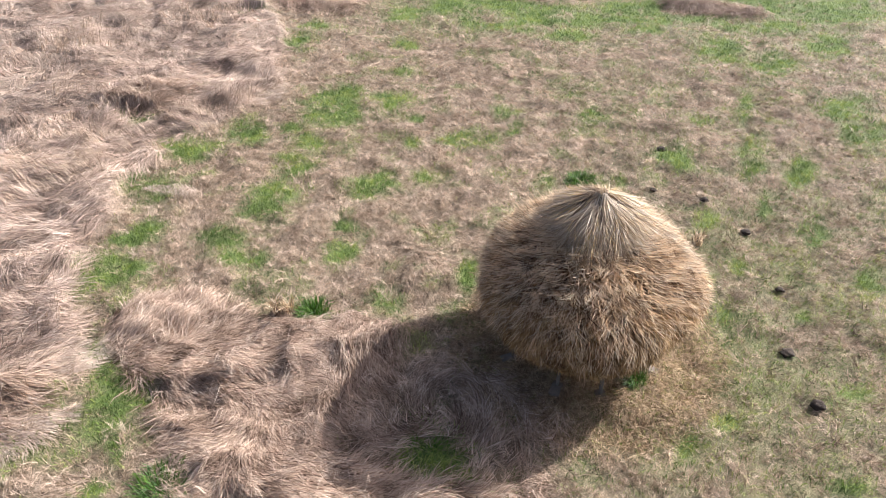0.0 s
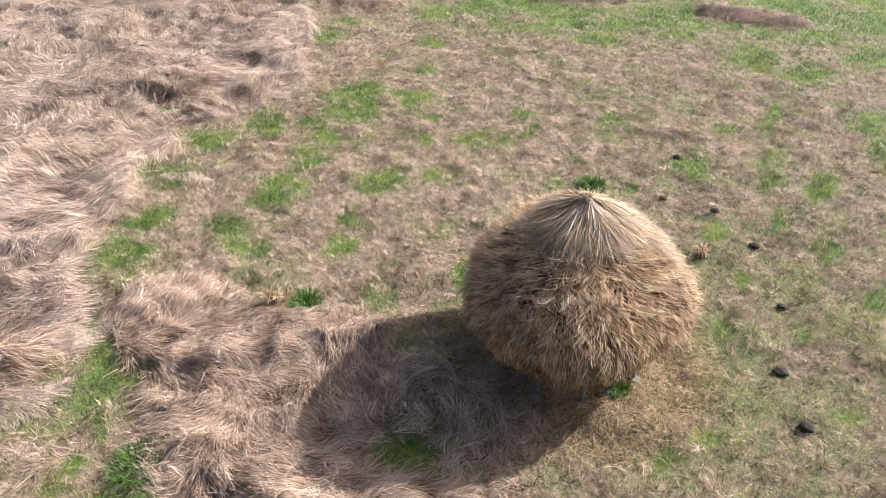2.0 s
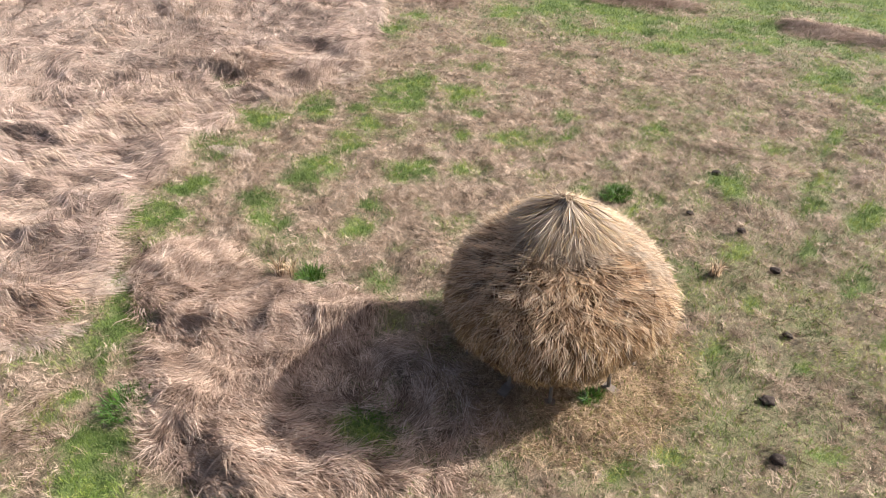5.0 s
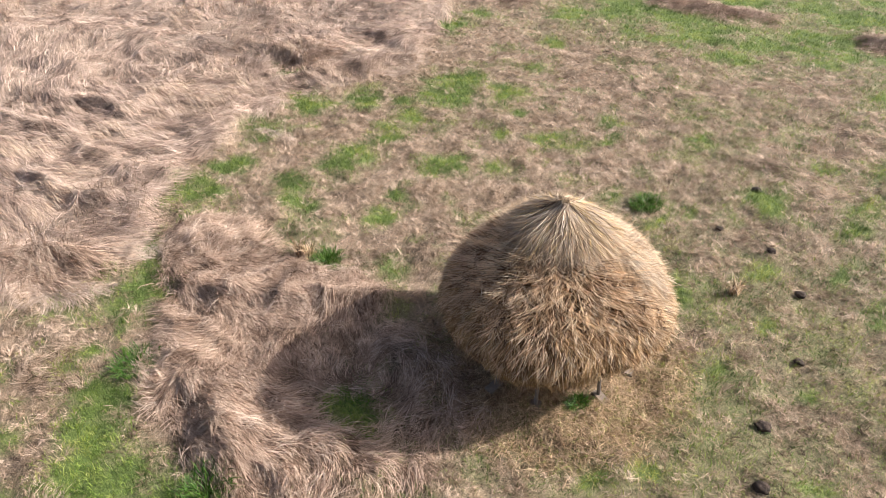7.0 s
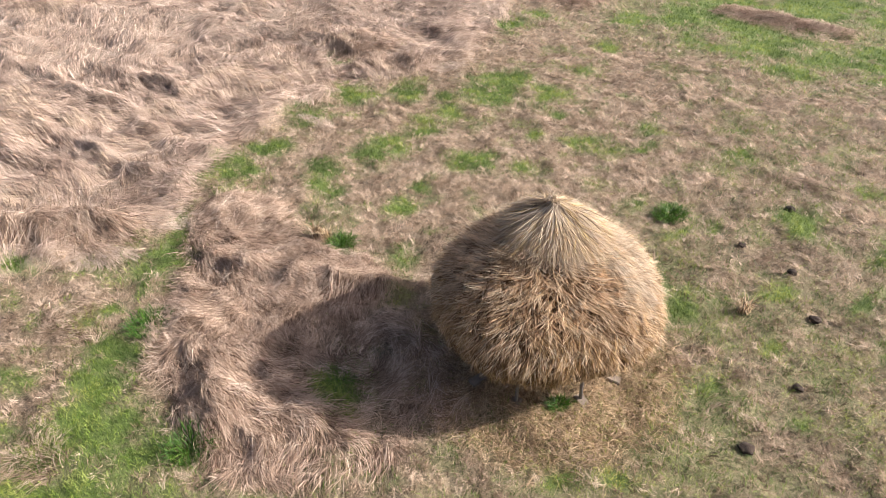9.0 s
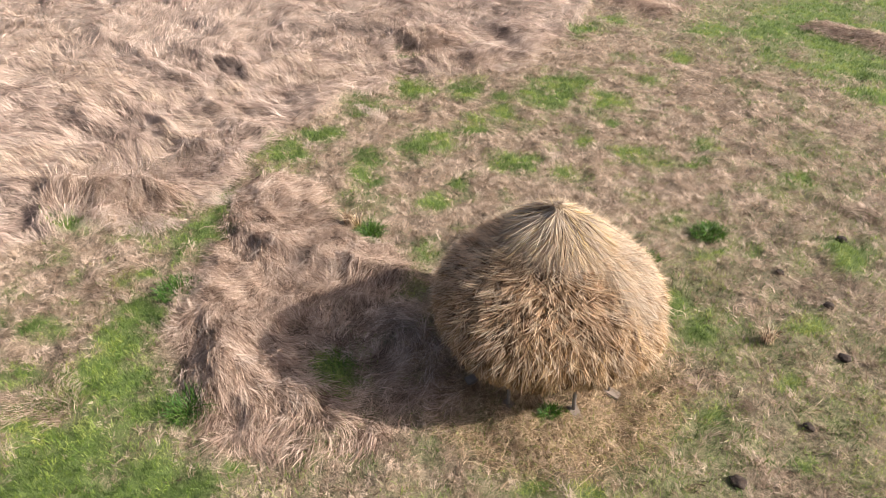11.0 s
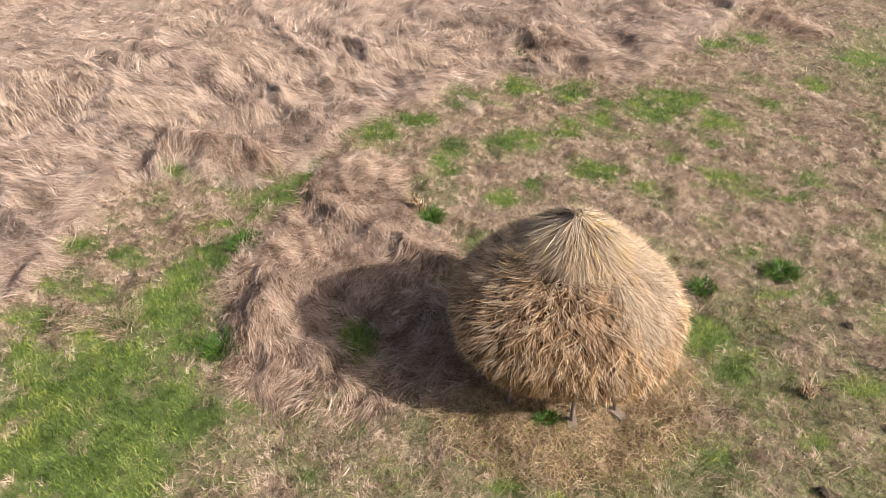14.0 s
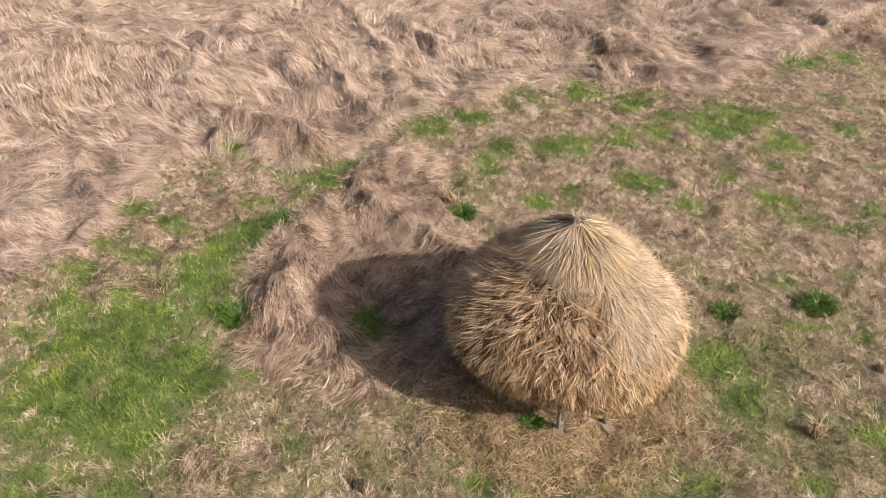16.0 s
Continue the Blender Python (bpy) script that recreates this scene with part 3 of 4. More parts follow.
def laid(name, x, y, turn, length, wide, rise, material, tip=0.02, roll=0.7, bend=0.25, parent=None, points=4, drop=0.0, lift=0.0, tone=None):
    """Long blades that lean over and lie along the ground: root, the way they point, length, half width, height of the arch."""
    n = len(x)
    curve = rng.normal(0, bend, n)
    spine = np.empty((n, points, 3))
    px, py = x.copy(), y.copy()
    for k in range(points):
        f = k / (points - 1)
        if k:
            a = turn + curve * (f - 0.5)
            px = px + np.cos(a) * length / (points - 1)
            py = py + np.sin(a) * length / (points - 1)
        arch = rise * np.sin(np.pi * min(1.0, f * 0.92 + 0.04)) + tip * f
        spine[:, k] = np.stack([px, py, height(px, py) + arch + lift * (0.4 if k == 0 else 1.0) - (0.015 if k == 0 else 0.0)], -1)
    spine[:, 0, 2] -= drop
    way = spine[:, -1] - spine[:, 0]
    return ribbons(name, spine, wide, sides(way, rng.normal(0, roll, n)), material, parent, tone)


def locks(name, x, y, length, wide, loft, material, stir=0.3, points=5, roll=0.35, parent=None, tone=None, hang=0.15):
    """Broad wisps of many straws stuck together, which follow the lie of the grass: root, length, half width, height off the ground."""
    n = len(x)
    off, curl = rng.normal(0, stir, n), rng.normal(0, 0.2, n)
    lift = loft * rng.random(n) ** 1.5
    spine = np.empty((n, points, 3))
    px, py = x.copy(), y.copy()
    for k in range(points):
        f = k / (points - 1)
        if k:
            a = np.arctan2(sample(FLOW[..., 1], px, py), sample(FLOW[..., 0], px, py)) + off + curl * (f - 0.5)
            px, py = px + np.cos(a) * length / (points - 1), py + np.sin(a) * length / (points - 1)
        spine[:, k] = np.stack([px, py, height(px, py) + 0.008 + lift * (math.sin(math.pi * (0.06 + 0.80 * f)) - hang) - (0.03 if k == 0 else 0.0)], -1)
    way = spine[:, -1] - spine[:, 0]
    shape = [0.55 + 0.45 * math.sin(math.pi * (k / (points - 1)) ** 0.8) for k in range(points - 1)]
    return ribbons(name, spine, wide, sides(way, rng.normal(0, roll, n)), material, parent, tone, shape)


def upright(name, x, y, tall, wide, lean, material, parent=None, base=None, towards=None, tone=None):
    """Short blades that stand and bow over."""
    n = len(x)
    a = rng.uniform(0, 2 * np.pi, n) if towards is None else towards
    z = height(x, y) if base is None else base
    reach = tall * lean
    root = np.stack([x, y, z - 0.01], -1)
    mid = np.stack([x + 0.35 * reach * np.cos(a), y + 0.35 * reach * np.sin(a), z + 0.62 * tall], -1)
    top = np.stack([x + reach * np.cos(a), y + reach * np.sin(a), z + tall * (1 - 0.35 * np.minimum(lean, 1.5))], -1)
    return ribbons(name, np.stack([root, mid, top], 1), wide, sides(top - root, rng.normal(0, 0.5, n)), material, parent, tone)


STACK = (1.37, 7.57)


def scatter(n, keep, region=(-25, 17, -6, 30)):
    """n random places in a region, kept by a chance that the place gives; thinned with distance from the stack."""
    x = rng.uniform(region[0], region[1], n)
    y = rng.uniform(region[2], region[3], n)
    far = np.hypot(x - STACK[0], y - STACK[1])
    ok = rng.random(n) < keep(x, y) * (0.34 + 0.66 * smooth(17, 7, far))
    x, y = x[ok], y[ok]
    main = (x < 5.0 + 0.42 * y) & (np.hypot(x - 5, y - 3) < 31) & (y > 0.1 * x - 1.5)
    thin = main | (rng.random(len(x)) < 0.4)
    return x[thin], y[thin]


def grow(x, y):
    """Farther blades are drawn a little broader, since they stand thinner."""
    return 1.0 + 0.45 * smooth(7, 17, np.hypot(x - STACK[0], y - STACK[1]))


# ---- ground ----
def ground_lines(lo, hi, fine_lo, fine_hi, step):
    inner = np.arange(fine_lo, fine_hi + step / 2, step)
    grow_by = step
    a, b = fine_lo, fine_hi
    left, right = [], []
    while b < hi:
        grow_by *= 1.35
        a, b = a - grow_by, b + grow_by
        left.append(a), right.append(b)
    return np.concatenate([np.array(left[::-1]), inner, np.array(right)])


gx, gy = ground_lines(-900, 900, -24, 16, 0.15), ground_lines(-900, 900, -4, 30, 0.15)
mx, my = np.meshgrid(gx, gy, indexing="ij")
gz = height(mx.ravel(), my.ravel())
nx_, ny_ = len(gx), len(gy)
ids = np.arange(nx_ * ny_).reshape(nx_, ny_)
quads = np.stack([ids[:-1, :-1], ids[1:, :-1], ids[1:, 1:], ids[:-1, 1:]], -1).reshape(-1, 4)
me = bpy.data.meshes.new("ground")
me.vertices.add(nx_ * ny_)
me.vertices.foreach_set("co", np.stack([mx.ravel(), my.ravel(), gz - 0.012], -1).astype(np.float32).ravel())
me.loops.add(quads.size)
me.loops.foreach_set("vertex_index", quads.ravel().astype(np.int32))
me.polygons.add(len(quads))
me.polygons.foreach_set("loop_start", (4 * np.arange(len(quads))).astype(np.int32))
me.update(calc_edges=True)
me.polygons.foreach_set("use_smooth", np.ones(len(quads), bool))
moss_ = me.attributes.new("moss", "FLOAT", "POINT")
moss_.data.foreach_set("value", np.clip(1.15 * sample(GREEN, mx.ravel(), my.ravel()), 0, 0.9).astype(np.float32))
sere_ = me.attributes.new("sere", "FLOAT", "POINT")
fx, fy = mx.ravel(), my.ravel()
mat_ = me.attributes.new("mat", "FLOAT", "POINT")
mat_.data.foreach_set("value", (0.9 * sample(TALL, fx, fy)).astype(np.float32))
sere_.data.foreach_set("value", np.maximum.reduce([smooth(-22, -26, fx), smooth(14, 18, fx), smooth(-3, -7, fy), smooth(28, 30.5, fy)]).astype(np.float32))
me.materials.append(M_FIELD)
ground = tagged(new("ground", me), "rough pasture soil under matted dry grass", "ground", kind="structure")

# ---- haystack ----
PROFILE = np.array([(0.0, 2.60), (0.12, 2.52), (0.32, 2.40), (0.68, 2.14), (1.0, 1.91), (1.25, 1.67), (1.43, 1.42), (1.50, 1.19), (1.44, 0.96), (1.28, 0.75), (1.08, 0.60), (0.85, 0.50), (0.0, 0.50)])
ARC = np.concatenate([[0], np.cumsum(np.hypot(*np.diff(PROFILE, axis=0).T))])


def on_stack(angle, s, out):
    """A place on the stack's skin: angle round it, way down from the top, distance off the skin."""
    r, z = np.interp(s, ARC, PROFILE[:, 0]), np.interp(s, ARC, PROFILE[:, 1])
    e = 0.03
    tr = np.interp(s + e, ARC, PROFILE[:, 0]) - np.interp(np.maximum(s - e, 0), ARC, PROFILE[:, 0])
    tz = np.interp(s + e, ARC, PROFILE[:, 1]) - np.interp(np.maximum(s - e, 0), ARC, PROFILE[:, 1])
    norm = np.hypot(tr, tz) + 1e-9
    lump = 1 + 0.035 * np.sin(3 * angle + 1.0) + 0.025 * np.sin(5 * angle + 2.0 * z)
    r = r * lump - out * tz / norm
    z = z + out * tr / norm
    return np.stack([STACK[0] + r * np.cos(angle), STACK[1] + r * np.sin(angle), z], -1)


haystack = tagged(new("haystack"), "round conical haystack of weathered brown straw raised on thin posts", "haystack")
bm = bmesh.new()
rings = []
for s in np.linspace(0.02, ARC[-1], 36):
    a = np.arange(48) * 2 * np.pi / 48
    dent = -0.05 + 0.02 * np.array([noise.noise((math.cos(t) * 3, math.sin(t) * 3, s * 4)) for t in a])
    rings.append([bm.verts.new(p) for p in on_stack(a, np.full(48, min(s, ARC[-1] - 0.05)), dent)])
for lo, hi in zip(rings, rings[1:]):
    for i in range(48):
        bm.faces.new((lo[i], hi[i], hi[(i + 1) % 48], lo[(i + 1) % 48]))
bm.faces.new(rings[0][::-1]), bm.faces.new(rings[-1])
part("hay_core", bm, M_CORE, haystack, "packed hay inside the stack, darkened as shaded gaps", True)


def thatch(name, bundles, per, tiers, ragged, length, flare, spread, material, label, skew=0.25, lift=0.0, wide=0.0045, arc=(0.0, 6.2832)):
    """Bundles of straw laid down the skin, butt under the bundle above, tips standing off."""
    a0 = rng.uniform(arc[0], arc[1], bundles)
    girth = np.interp(tiers, ARC, PROFILE[:, 0])
    s0 = rng.choice(tiers, bundles, p=girth / girth.sum()) + rng.normal(0, ragged, bundles)
    tilt = rng.normal(0, skew, bundles)
    off = rng.uniform(0, 1, bundles) ** 1.5
    n = bundles * per
    rep = lambda v: np.repeat(v, per)
    s = np.maximum(0.0, rep(s0) + rng.normal(0, 0.035, n))
    ln = length * rep(rng.uniform(0.65, 1.2, bundles)) * rng.uniform(0.75, 1.1, n)
    out0 = lift + rng.uniform(-0.03, 0.03, n)
    out1 = lift + rep(off) * flare + rng.normal(0, 0.3 * flare, n)
    r0 = np.maximum(0.15, np.interp(s, ARC, PROFILE[:, 0]))
    side_step = rng.normal(0, spread, n)
    angle = rep(a0) + side_step / r0
    sway = rep(tilt) + rng.normal(0, 0.35, n) - 0.8 * side_step
    spine = np.empty((n, 3, 3))
    for k in range(3):
        f = k / 2
        sk = np.clip(s + ln * f, 0.0, ARC[-1] - 0.25)
        ak = angle + sway * ln * f / np.maximum(0.2, np.interp(sk, ARC, PROFILE[:, 0]))
        spine[:, k] = on_stack(ak, sk, out0 + (out1 - out0) * f ** 1.3)
    spine[..., 2] = np.maximum(spine[..., 2], 0.33 + 0.12 * rng.random((n, 1)))
    way = spine[:, -1] - spine[:, 0]
    radial = unit(spine[:, 1] - np.array([STACK[0], STACK[1], 1.0]))
    cross = unit(np.cross(way, radial))
    roll = rng.normal(0, 0.6, n)[:, None]
    # tone is random, plus sunlit lightening for bundles standing off, shade for deep ones
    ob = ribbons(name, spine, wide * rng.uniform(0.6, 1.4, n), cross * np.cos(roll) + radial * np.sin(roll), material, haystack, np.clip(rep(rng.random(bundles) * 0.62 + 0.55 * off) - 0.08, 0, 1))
    return tagged(ob, label)


thatch("under_thatch", 1200, 14, np.linspace(0.5, 2.6, 14), 0.06, 0.30, 0.05, 0.05, M_UNDER, "packed straw behind the outer thatch, darkened as shade", 0.4, -0.05, 0.006)
thatch("rim_straw", 1700, 12, np.linspace(1.75, 2.6, 7), 0.10, 0.27, 0.11, 0.025, M_RIM, "golden straw hanging below the rim, darkened for its shade", 0.5, 0.03, 0.0042)
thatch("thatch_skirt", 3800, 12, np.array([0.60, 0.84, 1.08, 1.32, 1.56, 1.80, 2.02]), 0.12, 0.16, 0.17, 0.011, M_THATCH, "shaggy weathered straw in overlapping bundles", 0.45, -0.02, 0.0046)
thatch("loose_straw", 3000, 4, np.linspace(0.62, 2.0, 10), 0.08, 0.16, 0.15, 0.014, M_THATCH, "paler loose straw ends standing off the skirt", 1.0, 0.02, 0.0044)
thatch("combed_side", 1500, 14, np.linspace(0.15, 1.45, 10), 0.14, 0.32, 0.06, 0.03, M_SUNNY, "long straw combed down the sunny side, tinted pale as sunlit", 0.25, 0.05, 0.0036, (-0.05, 1.75))
thatch("cap_thatch", 420, 36, np.linspace(0.02, 0.26, 6), 0.05, 0.62, 0.08, 0.022, M_CAP, "combed straw cap tied at the top", 0.12, 0.05, 0.0038)
thatch("cap_overlay", 90, 18, np.linspace(0.05, 0.35, 5), 0.06, 0.50, 0.11, 0.012, M_CAP, "coarser wisps lying over the cap", 0.16, 0.09, 0.0042)
# straw knot at the top
def tube(bm, p, q, r0, r1, n=8):
    way = (Vector(q) - Vector(p)).normalized()
    u = way.orthogonal().normalized()
    w = way.cross(u)
    loops = [[bm.verts.new(Vector(c) + r * (math.cos(t) * u + math.sin(t) * w)) for t in (2 * math.pi * i / n for i in range(n))] for c, r in ((p, r0), (q, r1))]
    for i in range(n):
        bm.faces.new((loops[0][i], loops[0][(i + 1) % n], loops[1][(i + 1) % n], loops[1][i]))
    bm.faces.new(loops[0][::-1]), bm.faces.new(loops[1])


for turn, r, z in ((-112, 0.27, 2.52), (-104, 0.36, 2.46)):
    bm = bmesh.new()
    c = Vector((STACK[0] + r * math.cos(radians(turn)), STACK[1] + r * math.sin(radians(turn)), z))
    bend = [c + Vector((0.035 * math.cos(t), 0.035 * math.sin(t), 0.012 * t)) for t in np.linspace(0.4, 3.6, 7)]
    for p, q in zip(bend, bend[1:]):
        tube(bm, p, q, 0.007, 0.007, 6)
    part("twine_end", bm, M_TWINE, haystack, "loose pale twine end", True)
bm = bmesh.new()
for i in range(3):
    z = 2.625 + 0.012 * i
    ring = []
    for t in np.arange(14) * 2 * math.pi / 14:
        ring.append([bm.verts.new((STACK[0] + (0.046 + 0.010 * math.cos(u)) * math.cos(t), STACK[1] + (0.046 + 0.010 * math.cos(u)) * math.sin(t), z + 0.012 * math.sin(u))) for u in np.arange(5) * 2 * math.pi / 5])
    for p, q in zip(ring, ring[1:] + ring[:1]):
        for k in range(5):
            bm.faces.new((p[k], q[k], q[(k + 1) % 5], p[(k + 1) % 5]))
part("twine_binding", bm, M_TWINE, haystack, "pale twine wound round the straw at the top", True)
n = 420
a = rng.uniform(0, 2 * np.pi, n)
r = 0.045 * np.sqrt(rng.random(n))
root = np.stack([STACK[0] + r * np.cos(a), STACK[1] + r * np.sin(a), np.full(n, 2.54)], -1)
spread_ = rng.uniform(-0.4, 0.6, n)
tip = root + np.stack([r * spread_ * np.cos(a), r * spread_ * np.sin(a), rng.uniform(0.10, 0.19, n)], -1)
ribbons("top_knot", np.stack([root, (root + tip) / 2, tip], 1), np.full(n, 0.004), sides(tip - root, rng.uniform(0, 6, n)), M_CAP, haystack)


for k, turn in enumerate((-110, -78, -30, 5, 45, 85, 125, 165, -155)):
    a = radians(turn)
    x, y = STACK[0] + 1.09 * math.cos(a), STACK[1] + 1.09 * math.sin(a)
    z = float(height(np.array([x]), np.array([y]))[0])
    bm = bmesh.new()
    tube(bm, (x, y, z + 0.03), (x - 0.05 * math.cos(a), y - 0.05 * math.sin(a), 0.74), 0.027, 0.024)
    part("leg", bm, M_POST, haystack, "thin grey post", True)
    bm = bmesh.new()
    bmesh.ops.create_cube(bm, size=1.0, matrix=Matrix.Translation((x + 0.05 * math.cos(a), y + 0.05 * math.sin(a), z + 0.028)) @ pose(0, 0, 0, 4 * math.sin(k * 2.0), 5, turn + 12 * math.sin(k * 3.1)) @ Matrix.Diagonal((0.25, 0.15, 0.045, 1)))
    bmesh.ops.bevel(bm, geom=bm.edges[:], offset=0.012, segments=2, affect="EDGES")
    part("foot_slab", bm, M_SLAB, haystack, "flat weathered slab under a post")

# ---- laid grass ----
cx, cy = scatter(780000, lambda x, y: sample(TALL, x, y) * (1 - 0.95 * sample(GREEN, x, y)))
tx, ty = scatter(12000, lambda x, y: (1 - 0.75 * np.exp(-((x + 0.2) / 1.1) ** 2 - ((y - 4.4) / 0.6) ** 2)) * np.maximum(sample(TONG, x, y), 0.22 * smooth(1.15, 0.7, np.hypot((x + 0.5) / 1.7, (y - 5.95) / 1.0))) * (1 - 0.95 * sample(GREEN, x, y)), (-6.5, 2.0, 3.0, 8.5))


def strand(n):
    """How many straws wide a strand is: mostly one, now and then a few stuck together."""
    return np.clip(np.exp(rng.normal(0, 0.35, n)), 0.5, 1.6)


def clumps(name, cx, cy, per, length, rise, material, label, stir=0.35, group="", points=4, inner=0.22, loft=0.08, wide=0.0027, bend=0.35):
    u, v = sample(FLOW[..., 0], cx, cy), sample(FLOW[..., 1], cx, cy)
    a = np.arctan2(v, u) + rng.normal(0, stir, len(cx))
    big = rng.uniform(0.6, 1.25, len(cx))
    up, up_ = rng.random(len(cx)) ** 2, rng.random(len(cx)) ** 1.5
    rep = lambda w: np.repeat(w, per)
    n = len(cx) * per
    x, y = rep(cx) + rng.normal(0, 0.03, n), rep(cy) + rng.normal(0, 0.03, n)
    ln = length * rep(big) * rng.uniform(0.5, 1.2, n)
    rs = rise * (0.25 + rep(up)) * rng.uniform(0.3, 1.3, n)
    return tagged(laid(name, x, y, rep(a) + rng.normal(0, inner, n), ln, wide * strand(n) * grow(x, y), rs, material, 0.02, 0.35, bend, points=points, lift=rep(loft * up_), tone=rep(np.clip(0.25 * up_ + 0.7 * rng.random(len(cx)) - 0.1 + 0.25 * smooth(0.3, 0.7, vnoise(cx * 2.2, cy * 2.2)), 0, 1))), label, "grass", group, "stuff")


away = np.hypot(cx - STACK[0], cy - STACK[1]) > 12
for name, pick, per, label in (("laid_grass", ~away, 1.0, "pale dry uncut grass laid flat by the wind in waves"), ("far_laid_grass", away, 1.25, "tall dry grass leaning over in waves")):
    px, py = cx[pick], cy[pick]
    n = len(px)
    shade = np.clip(0.42 + 0.22 * rng.random(n) + 0.65 * (fbm(px * 1.1, py * 1.1 + 50, 3) - 0.5) + 0.65 * (fbm(px * 4.0, py * 4.0, 2) - 0.5) + 0.75 * (vnoise(px * 13, py * 13) - 0.5), 0, 1)
    tagged(locks(name, px, py, rng.uniform(0.25, 0.60, n), 0.0042 * per * np.exp(rng.normal(0, 0.35, n)), 0.09, M_LODGED, 0.40, 4, tone=shade), label, "grass", kind="stuff")
sel = rng.random(len(cx)) < 0.025
clumps("stray_straw", cx[sel], cy[sel], 9, 0.65, 0.12, M_LODGED, "single straws standing off the laid grass", 0.5, points=3, inner=0.30, wide=0.0028, loft=0.11)


def bleach(x, y, rx, ry, turn):
    """A sleek sheet of sun-bleached grass, combed one way."""
    m = int(2100 * rx * ry * 3.1) + 60
    a, r = rng.uniform(0, 2 * np.pi, m), np.sqrt(rng.random(m))
    u, v = rx * r * np.cos(a), ry * r * np.sin(a)
    c, s = math.cos(radians(turn)), math.sin(radians(turn))
    x, y = x + u * c - v * s, y + u * s + v * c
    laid_far = x.mean() < -5
    ob = tagged(locks("bleached_grass", x, y, rng.uniform(0.15, 0.42, m), (0.0031 if laid_far else 0.0022) * np.exp(rng.normal(0, 0.3, m)) * grow(x, y), 0.035, M_BLEACH if laid_far else M_STUBBLE, 0.18 if laid_far else 0.6, 4, 0.3), "sheet of bleached dry grass combed one way", "grass", kind="stuff")
    ob["group"] = "bleached sheets"


bleach(-6.39, 16.01, 1.20, 0.76, -63), bleach(-5.37, 7.57, 0.45, 0.31, -23), bleach(-4.49, 7.51, 0.34, 0.23, -53), bleach(-6.31, 6.52, 0.54, 0.32, -13)
bleach(-6.51, 11.2, 0.57, 0.13, 3), bleach(-10.47, 4.16, 1.70, 1.19, 48), bleach(-10.3, 4.4, 1.3, 0.9, 40), bleach(-5.54, 7.28, 0.74, 0.22, 67), bleach(-1.84, 7.47, 0.26, 0.17, 0)
bleach(-8.81, 7.57, 1.10, 0.63, 13), bleach(-3.27, 1.57, 0.40, 0.20, 59), bleach(0.94, 2.6, 0.37, 0.17, 63), bleach(-4.41, 3.81, 0.29, 0.14, 39)
bleach(-9.69, 11.67, 0.95, 0.67, 68), bleach(-7.3, 16.06, 1.13, 0.84, 18), bleach(-13.49, 17.75, 0.85, 0.51, -37), bleach(-2.95, 2.25, 0.40, 0.26, 8)
bleach(-6.13, 6.42, 0.42, 0.22, 17), bleach(3.7, 14.6, 0.65, 0.26, 25)
bleach(-6.06, 5.25, 0.50, 0.22, 40), bleach(-4.98, 3.79, 0.40, 0.20, 20), bleach(-7.01, 5.94, 0.45, 0.18, 50), bleach(-6.52, 4.75, 0.40, 0.25, 30), bleach(-4.99, 4.39, 0.35, 0.15, 60)
near = np.full(len(tx), -1)
for i, (xa, ya, xb, yb, wide) in enumerate(MOUNDS):
    dx, dy = xb - xa, yb - ya
    k = np.clip(((tx - xa) * dx + (ty - ya) * dy) / (dx * dx + dy * dy), 0, 1)
    near[np.hypot(tx - xa - k * dx, ty - ya - k * dy) < 1.3 * wide] = i
def mat_of(name, x, y, per, stir, label, group=""):
    """Matted grass: broad wisps that follow the lie of the grass, under a thin tangle of single straws."""
    n = len(x) * per
    px, py = np.repeat(x, per) + rng.normal(0, 0.07, n), np.repeat(y, per) + rng.normal(0, 0.07, n)
    shade = np.clip(np.repeat(0.22 + 0.4 * rng.random(len(x)), per) + rng.normal(0, 0.08, n) + 0.6 * (fbm(px * 3.2 + 5, py * 3.2, 2) - 0.5) + 0.6 * (vnoise(px * 14, py * 14) - 0.5), 0, 1)
    wisps = locks(name, px, py, rng.uniform(0.20, 0.45, n), 0.0034 * np.exp(rng.normal(0, 0.35, n)), 0.09, M_MOUND, stir, 4, 0.5, tone=shade)
    tangle = clumps("tangle", x[::2], y[::2], 7, 0.42, 0.09, M_MOUND, "", 0.8, inner=0.35, loft=0.09, wide=0.0026, bend=0.35, points=3)
    tangle.parent = wisps
    tangle["category"], tangle["kind"], tangle["label"] = "", "", "single straws tangled over the mat"
    return tagged(wisps, label, "grass", group, "stuff")


mat_of("matted_grass", tx[near < 0], ty[near < 0], 14, 0.42, "matted pinkish dry grass in the tongue beside the haystack")
for i, (xa, ya, xb, yb, wide) in enumerate(MOUNDS):
    if not np.any(near == i):
        m = int(180 * math.hypot(xb - xa, yb - ya))
        k = rng.random(m)
        mx_, my_ = xa + k * (xb - xa) + rng.normal(0, 0.6 * wide, m), ya + k * (yb - ya) + rng.normal(0, 0.6 * wide, m)
    else:
        mx_, my_ = tx[near == i], ty[near == i]
    ob = mat_of("straw_mound", mx_, my_, 12, 0.22 if i == 2 else 0.34, "low mound of pale grass combed one way" if i == 2 else "heap of tangled dry grass blown into a mound", "mounds of laid grass")
    ob["kind"] = "thing"
    ob["category"] = "straw mound"

